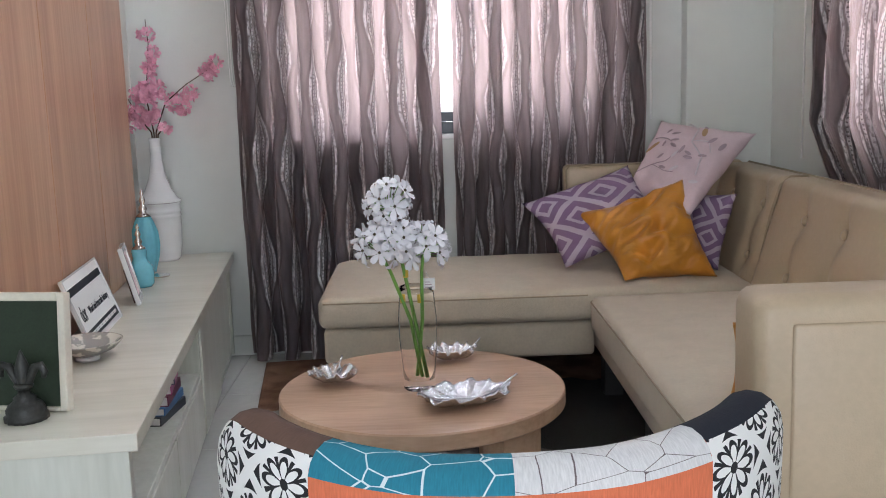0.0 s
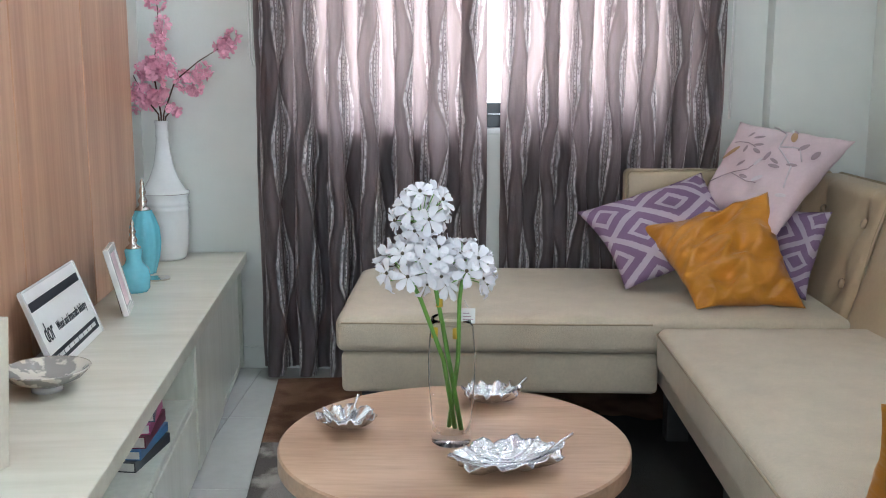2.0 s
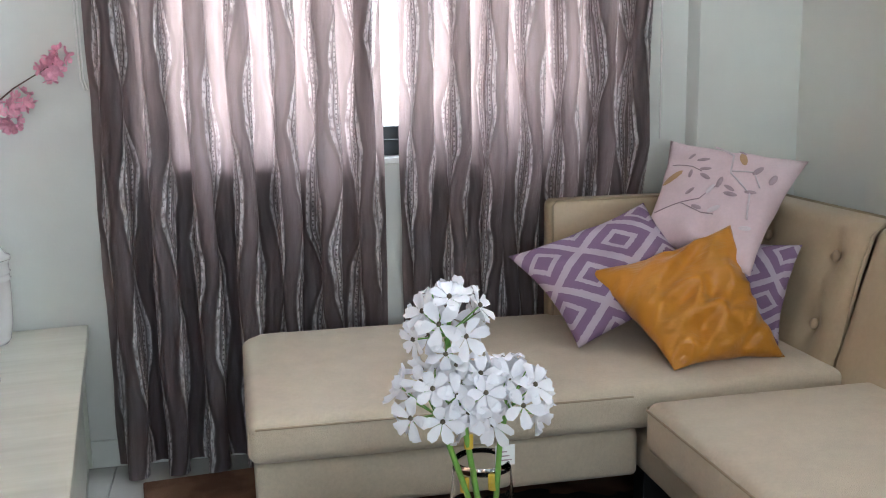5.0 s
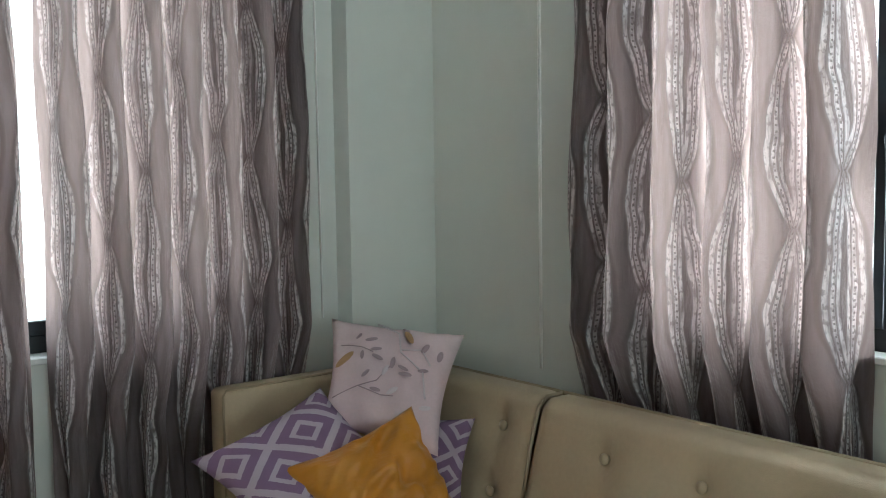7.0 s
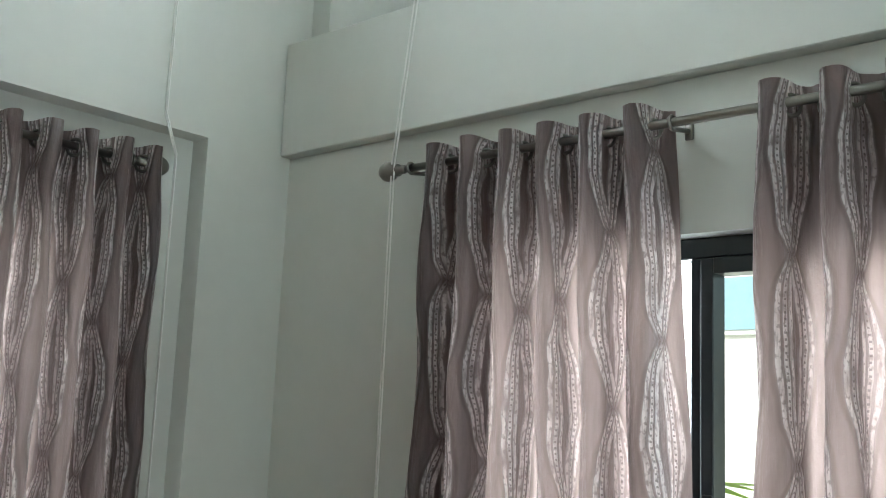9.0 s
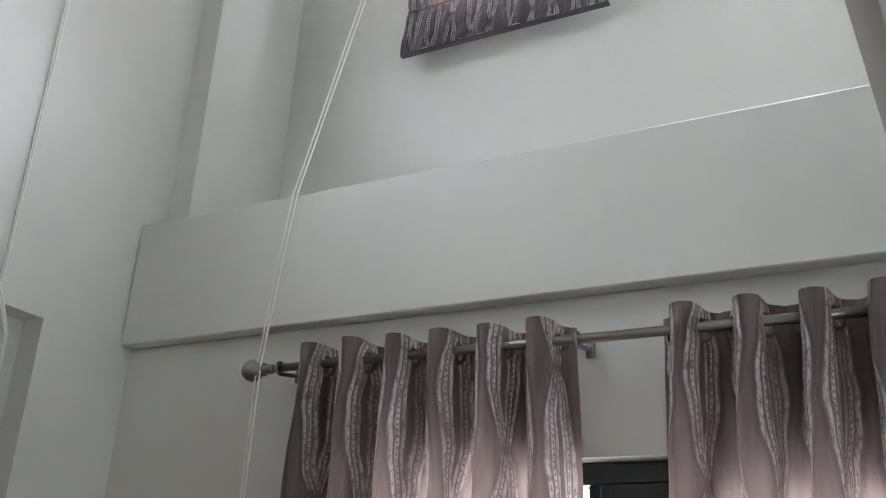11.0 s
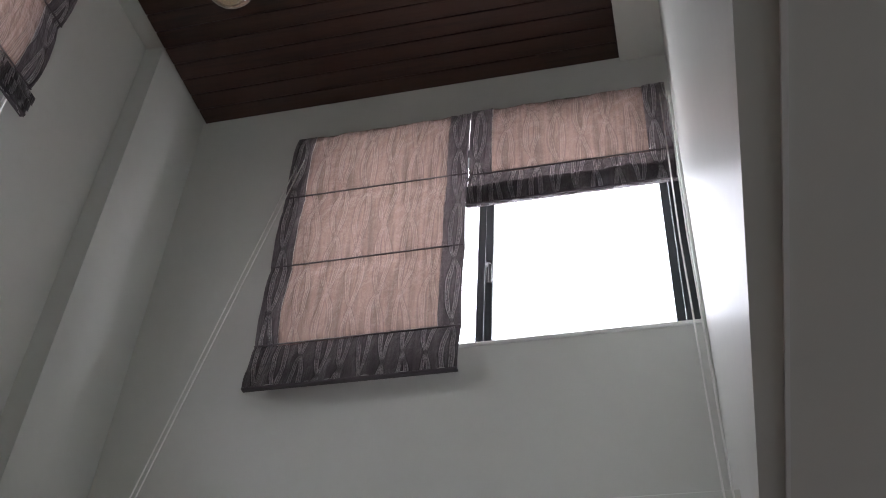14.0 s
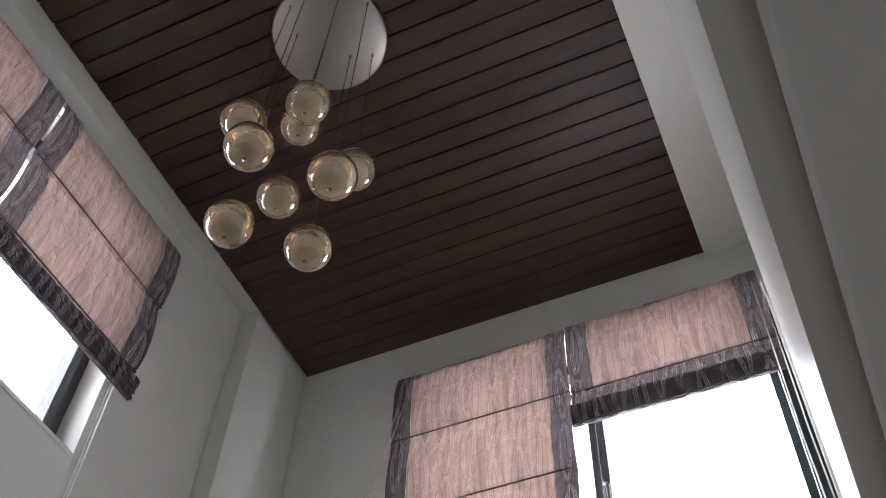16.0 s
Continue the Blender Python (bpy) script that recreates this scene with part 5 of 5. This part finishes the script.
def marbled_bowl():
    k = Nodes("capiz_marble")
    co = k.n.new("ShaderNodeTexCoord")
    n1, n2 = k.noise(co.outputs["Object"], 26.0, 3), k.noise(co.outputs["Object"], 120.0, 3)
    k.l.new(k.blend(k.smooth(n1, 0.46, 0.54), (0.62, 0.58, 0.50), (0.30, 0.29, 0.27)), k.p.inputs["Base Color"])
    k.p.inputs["Roughness"].default_value, k.p.inputs["Coat Weight"].default_value = 0.2, 0.4
    k.bump(n2, 0.1, 0.002)
    b = thing("bowl", "shallow marbled shell bowl on a small foot", "bowl", on_console(-2.405, -1.675))
    part("bowl_body", lathe([(0.0, 0.012), (0.04, 0.014), (0.075, 0.03), (0.092, 0.048), (0.094, 0.051), (0.089, 0.051), (0.072, 0.037), (0.04, 0.022), (0.0, 0.020)], 48), k.m, b, smooth=True)
    part("foot", lathe([(0.0, 0.0), (0.034, 0.0), (0.032, 0.012), (0.0, 0.014)], 32), CERAMIC, b, smooth=True)


marbled_bowl()

GREEN_FELT = material("green_board", (0.018, 0.032, 0.016), 0.75, vary=0.2, scale=20, bump=0.2, bump_scale=200)
CREAM = material("cream_frame", (0.62, 0.58, 0.48), 0.4, vary=0.08, scale=12)
IRON = material("cast_iron", (0.035, 0.036, 0.032), 0.5, metal=0.3, vary=0.35, scale=40, bump=0.4, bump_scale=120)


def green_board():
    g = thing("framed_board", "dark green board in a cream wooden frame standing on the console", "framed board", on_console(-2.395, -2.10, CONSOLE_TOP, -10) @ Matrix.Rotation(radians(-6), 4, "X"))
    w, h = 0.20, 0.265
    part("frame", boxes([((0.10 - 0.018, -0.012, 0), (0.10, 0.016, h)), ((-0.15, -0.012, 0), (-0.132, 0.016, h)), ((-0.132, -0.012, h - 0.018), (0.082, 0.016, h)), ((-0.132, -0.012, 0), (0.082, 0.016, 0.010))], 0.002), CREAM, g, "cream wooden frame")
    part("board", box((-0.132, -0.004, 0.010), (0.082, 0.008, h - 0.018)), GREEN_FELT, g, "dark green face")
    return g


green_board()


def fleur_bookend():
    """A cast lily on a round stepped foot."""
    f = thing("bookend", "dark cast-iron fleur-de-lis ornament on a stepped base", "ornament", on_console(-2.375, -2.165, CONSOLE_TOP, -8))
    part("base", lathe([(0.0, 0.0), (0.046, 0.0), (0.046, 0.010), (0.040, 0.014), (0.042, 0.022), (0.034, 0.036), (0.022, 0.044), (0.024, 0.050), (0.014, 0.058), (0.012, 0.066), (0.0, 0.068)], 32, flutes=16, depth=0.03), IRON, f, smooth=True)
    def petal(pts, name):
        part(name, tube([(x, 0, z) for x, z, _ in pts], [r for _, _, r in pts], 10), IRON, f, smooth=True)
    petal([(0, 0.06, 0.006), (0, 0.085, 0.013), (0, 0.115, 0.017), (0, 0.135, 0.010), (0, 0.155, 0.002)], "middle_petal")
    for s in (-1, 1):
        petal([(0.004 * s, 0.066, 0.006), (0.016 * s, 0.09, 0.009), (0.030 * s, 0.118, 0.010), (0.044 * s, 0.122, 0.009), (0.052 * s, 0.108, 0.008), (0.048 * s, 0.094, 0.005)], "side_petal")
    part("collar", lathe([(0.0, 0.0), (0.018, 0.0), (0.021, 0.006), (0.018, 0.012), (0.0, 0.012)], 20, at=(0, 0, 0.070)), IRON, f, smooth=True)
    return f


fleur_bookend()

# ---- patchwork armchair ----


def motif_cloth():
    """Black daisies in white-framed squares."""
    k = Nodes("motif_cotton")
    u, v = k.uv()
    s = 1 / 0.115
    a = k.math("SUBTRACT", k.math("FRACT", k.math("MULTIPLY", k.math("ADD", u, v), s * 0.71)), 0.5)
    b = k.math("SUBTRACT", k.math("FRACT", k.math("MULTIPLY", k.math("SUBTRACT", u, v), s * 0.71)), 0.5)
    r = k.math("SQRT", k.math("ADD", k.math("MULTIPLY", a, a), k.math("MULTIPLY", b, b)))
    ang = k.math("ARCTAN2", b, a)
    pet = k.math("ABSOLUTE", k.math("COSINE", k.math("MULTIPLY", ang, 4.0)))
    lim = k.math("ADD", 0.16, k.math("MULTIPLY", pet, 0.22))
    ring = k.math("MULTIPLY", k.math("GREATER_THAN", r, k.math("SUBTRACT", lim, 0.05)), k.math("LESS_THAN", r, k.math("ADD", lim, 0.035)))
    heart = k.math("LESS_THAN", r, 0.07)
    lobes = k.math("MULTIPLY", k.math("LESS_THAN", pet, 0.35), k.math("LESS_THAN", r, 0.40))
    mx = k.math("MAXIMUM", k.math("ABSOLUTE", a), k.math("ABSOLUTE", b))
    corner = k.math("MULTIPLY", k.math("GREATER_THAN", r, 0.46), k.math("LESS_THAN", mx, 0.42))
    ink = k.math("MULTIPLY", k.math("MAXIMUM", k.math("MAXIMUM", ring, heart), k.math("MAXIMUM", lobes, corner)), k.math("LESS_THAN", mx, 0.43))
    k.l.new(k.blend(ink, (0.78, 0.77, 0.74), (0.012, 0.012, 0.014)), k.p.inputs["Base Color"])
    k.p.inputs["Roughness"].default_value = 0.85
    k.bump(k.noise(k.uv_out, 300.0, 2), 0.3, 0.002)
    return k.m


def crackle_cloth(name, ground, line, scale, width):
    """Slubbed cloth with a net of thin angular lines."""
    k = Nodes(name)
    k.uv()
    vec = k.n.new("ShaderNodeMapping")
    vec.inputs["Scale"].default_value = (scale, scale * 1.3, 1)
    k.l.new(k.uv_out, vec.inputs[0])
    edge = k.math("LESS_THAN", k.voronoi(vec.outputs[0], 1.0, "DISTANCE_TO_EDGE"), width)
    slub = k.n.new("ShaderNodeMapping")
    slub.inputs["Scale"].default_value = (400, 40, 1)
    k.l.new(k.uv_out, slub.inputs[0])
    thread = k.noise(slub.outputs[0], 1.0, 3)
    base = k.blend(thread, tuple(c * 0.7 for c in ground), tuple(min(1, c * 1.25) for c in ground))
    k.l.new(k.blend(edge, base, line), k.p.inputs["Base Color"])
    k.p.inputs["Roughness"].default_value = 0.9
    k.bump(thread, 0.4, 0.003)
    return k.m


def plain_slub(name, ground):
    return crackle_cloth(name, ground, ground, 3.0, 0.0)


def armchair():
    c = thing("armchair", "patchwork tub armchair in orange, teal, white and black prints", "armchair", Matrix.Translation((-1.385, -2.78, 0)))
    MOTIF = motif_cloth()
    TEAL = crackle_cloth("teal_cloth", (0.02, 0.20, 0.28), (0.62, 0.72, 0.74), 13.0, 0.016)
    WHITE_LINE = crackle_cloth("white_line_cloth", (0.66, 0.65, 0.64), (0.14, 0.11, 0.11), 12.0, 0.008)
    ORANGE = plain_slub("orange_cloth", (0.66, 0.17, 0.075))
    BROWN = plain_slub("brown_cloth", (0.12, 0.065, 0.045))
    NAVY = plain_slub("navy_cloth", (0.012, 0.014, 0.024))

    def shell(t, s):
        """t: degrees round the back, 0 in the middle; s: 0 outer foot, 0.55 rim, 1 inner foot."""
        a = radians(t)
        wing = max(0.0, (abs(t) - 18) / 60)
        top = 0.688 + 0.036 * min(1, wing) ** 1.2 - 0.10 * max(0, (abs(t) - 62) / 22) ** 2
        rx, ry = 0.375, 0.25
        lean = 0.06
        thick = 0.085
        if s < 0.42:
            k = s / 0.42
            z, off = 0.22 + (top - 0.045 - 0.22) * k, lean * k + 0.018 * math.sin(math.pi * k)
        elif s < 0.62:
            k = (s - 0.42) / 0.20
            z, off = top - 0.045 + 0.045 * math.sin(math.pi * k), lean - thick / 2 * (1 - math.cos(math.pi * k))
        else:
            k = (s - 0.62) / 0.38
            z, off = top - 0.045 - (top - 0.045 - 0.36) * k, lean * (1 - k) - thick
        return Vector(((rx + off) * math.sin(a), -(ry + off) * math.cos(a), z))

    def patch(name, t0, t1, s0, s1, mat, label):
        n, q = max(4, int((t1 - t0) / 3)), max(4, int((s1 - s0) * 40))
        part(name, sheet(n, q, lambda a, b: shell(t0 + (t1 - t0) * a, s0 + (s1 - s0) * b), lambda a, b: (radians(t0 + (t1 - t0) * a) * 0.42, (s0 + (s1 - s0) * b) * 1.0)), mat, c, label, True)

    patch("wing_panel", -84, -38, 0.0, 0.47, MOTIF, "black and white floral panel")
    patch("wing_rim", -84, -38, 0.47, 0.64, BROWN, "brown slub rim")
    patch("wing_panel", 38, 84, 0.0, 0.47, MOTIF, "black and white floral panel")
    patch("wing_rim", 38, 84, 0.47, 0.64, NAVY, "navy slub rim")
    patch("back_band", -38, 0, 0.43, 0.64, TEAL, "teal cloth with white angular lines")
    patch("back_band", 0, 38, 0.43, 0.64, WHITE_LINE, "white cloth with dark angular lines")
    patch("back_panel", -38, 38, 0.0, 0.43, ORANGE, "orange slub panel")
    patch("inner_lining", -84, 84, 0.64, 1.0, ORANGE, "orange slub lining")
    for s in (-1, 1):
        bm = sheet(6, 10, lambda a, b: (lambda p, q: p.lerp(q, a))(shell(84 * s, b * 0.5), shell(84 * s, 1.0 - b * 0.5)))
        part("wing_end", bm, MOTIF, c, smooth=True)
    part("seat", lathe([(0.0, 0.24), (0.30, 0.24), (0.325, 0.26), (0.325, 0.36), (0.30, 0.395), (0.2, 0.41), (0.0, 0.415)], 40), TEAL, c, "round padded seat", True)
    for x, y in ((-0.22, -0.22), (0.22, -0.22), (-0.22, 0.2), (0.22, 0.2)):
        part("leg", tube([(x * 1.25, y * 1.25, 0.0), (x, y, 0.245)], [0.012, 0.02], 12), TABLE_WOOD, c, "tapered wooden leg", True)
    return c


armchair()

# ---- outside ----
GRASS = material("garden_ground", (0.30, 0.31, 0.24), 0.9, vary=0.25, scale=2, bump=0.5, bump_scale=30)
solid("ground", boxes([((0.3, -400, -0.4), (400, 400, -0.3)), ((-400, 0.35, -0.4), (0.3, 400, -0.3)), ((-400, -400, -0.4), (-4.3, 0.35, -0.3))]), GRASS, "pale sunlit yard and street around the house", kind="structure")


def neighbour_house():
    h = thing("neighbour_house", "white rendered two-storey house across the yard", "house", Matrix.Translation((8.0, 0.6, -0.3)))
    RENDER = material("white_render", (0.80, 0.79, 0.76), 0.8, vary=0.04, scale=2)
    ROOF = material("blue_roof", (0.25, 0.38, 0.46), 0.5, vary=0.1, scale=8)
    part("wall", box((0, -3, 0), (6, 6, 5.6), 0.02, 1), RENDER, h)
    part("roof", prism([(-0.5, 5.6), (6.5, 5.6), (3, 7.2)], "y", -3.6, 6.6), ROOF, h)
    for y, z in ((1.05, 3.0), (-1.6, 3.0), (3.4, 3.0), (-1.6, 0.8), (3.4, 0.8)):
        w = part("window", box((-0.04, y, z), (0.02, y + 0.8, z + 0.7), 0.01, 1), WHITE, h, "white framed window")
        part("pane", box((-0.055, y + 0.06, z + 0.06), (-0.045, y + 0.74, z + 0.64)), ROOF, w, "bluish window pane")
    return h


neighbour_house()


def palm(at, height, seed, fronds=13):
    """A clump of arching fronds with many narrow leaflets."""
    rng = random.Random(seed)
    p = thing("palm", "bright green garden palm outside the window", "palm", Matrix.Translation(at))
    part("trunk", tube([(0, 0, 0), (0.02, 0, height * 0.3), (0.0, 0.03, height * 0.55)], [0.06, 0.05, 0.04], 10), BRANCH, p, smooth=True)
    for k in range(fronds):
        a = k * 2.4 + rng.uniform(-0.3, 0.3)
        L = height * rng.uniform(0.5, 0.75)
        rise = rng.uniform(0.5, 1.2)
        pts = [Vector((math.cos(a) * L * s, math.sin(a) * L * s, height * 0.55 + L * (rise * s - 0.9 * s * s))) for s in (i / 14 for i in range(15))]
        bm = tube(pts, 0.006, 5)
        for i in range(2, 15):
            d = (pts[i] - pts[i - 1]).normalized()
            side = d.cross(Vector((0, 0, 1))).normalized()
            for s in (-1, 1):
                w = L * 0.34 * math.sin(math.pi * (i / 15) ** 0.8)
                tip = pts[i] + side * s * w + d * w * 0.7 + Vector((0, 0, -0.2 * w))
                q = [bm.verts.new(v) for v in (pts[i] - d * 0.018, pts[i].lerp(tip, 0.5) - d * 0.024, tip, pts[i].lerp(tip, 0.5) + d * 0.024)]
                bm.faces.new(q)
        part("frond", bm, PALM_LEAF, p)
    return p


palm((2.0, -0.75, -0.3), 2.3, 5, 17)
palm((3.3, 0.3, -0.3), 1.9, 9)

# ---- floor tiles ----
tile_mesh = mesh_from("tile", box((0.0015, 0.0015, -0.02), (0.5985, 0.5985, 0.0), 0.0015, 1), TILE)
floor = bpy.data.objects["floor"]
for i in range(7):
    for j in range(11):
        x, y = -4.1 + 0.6 * i, 0.09 - 0.6 * (j + 1)
        t = new("tile", tile_mesh)
        t.parent = floor
        t.location = (x, y, 0)
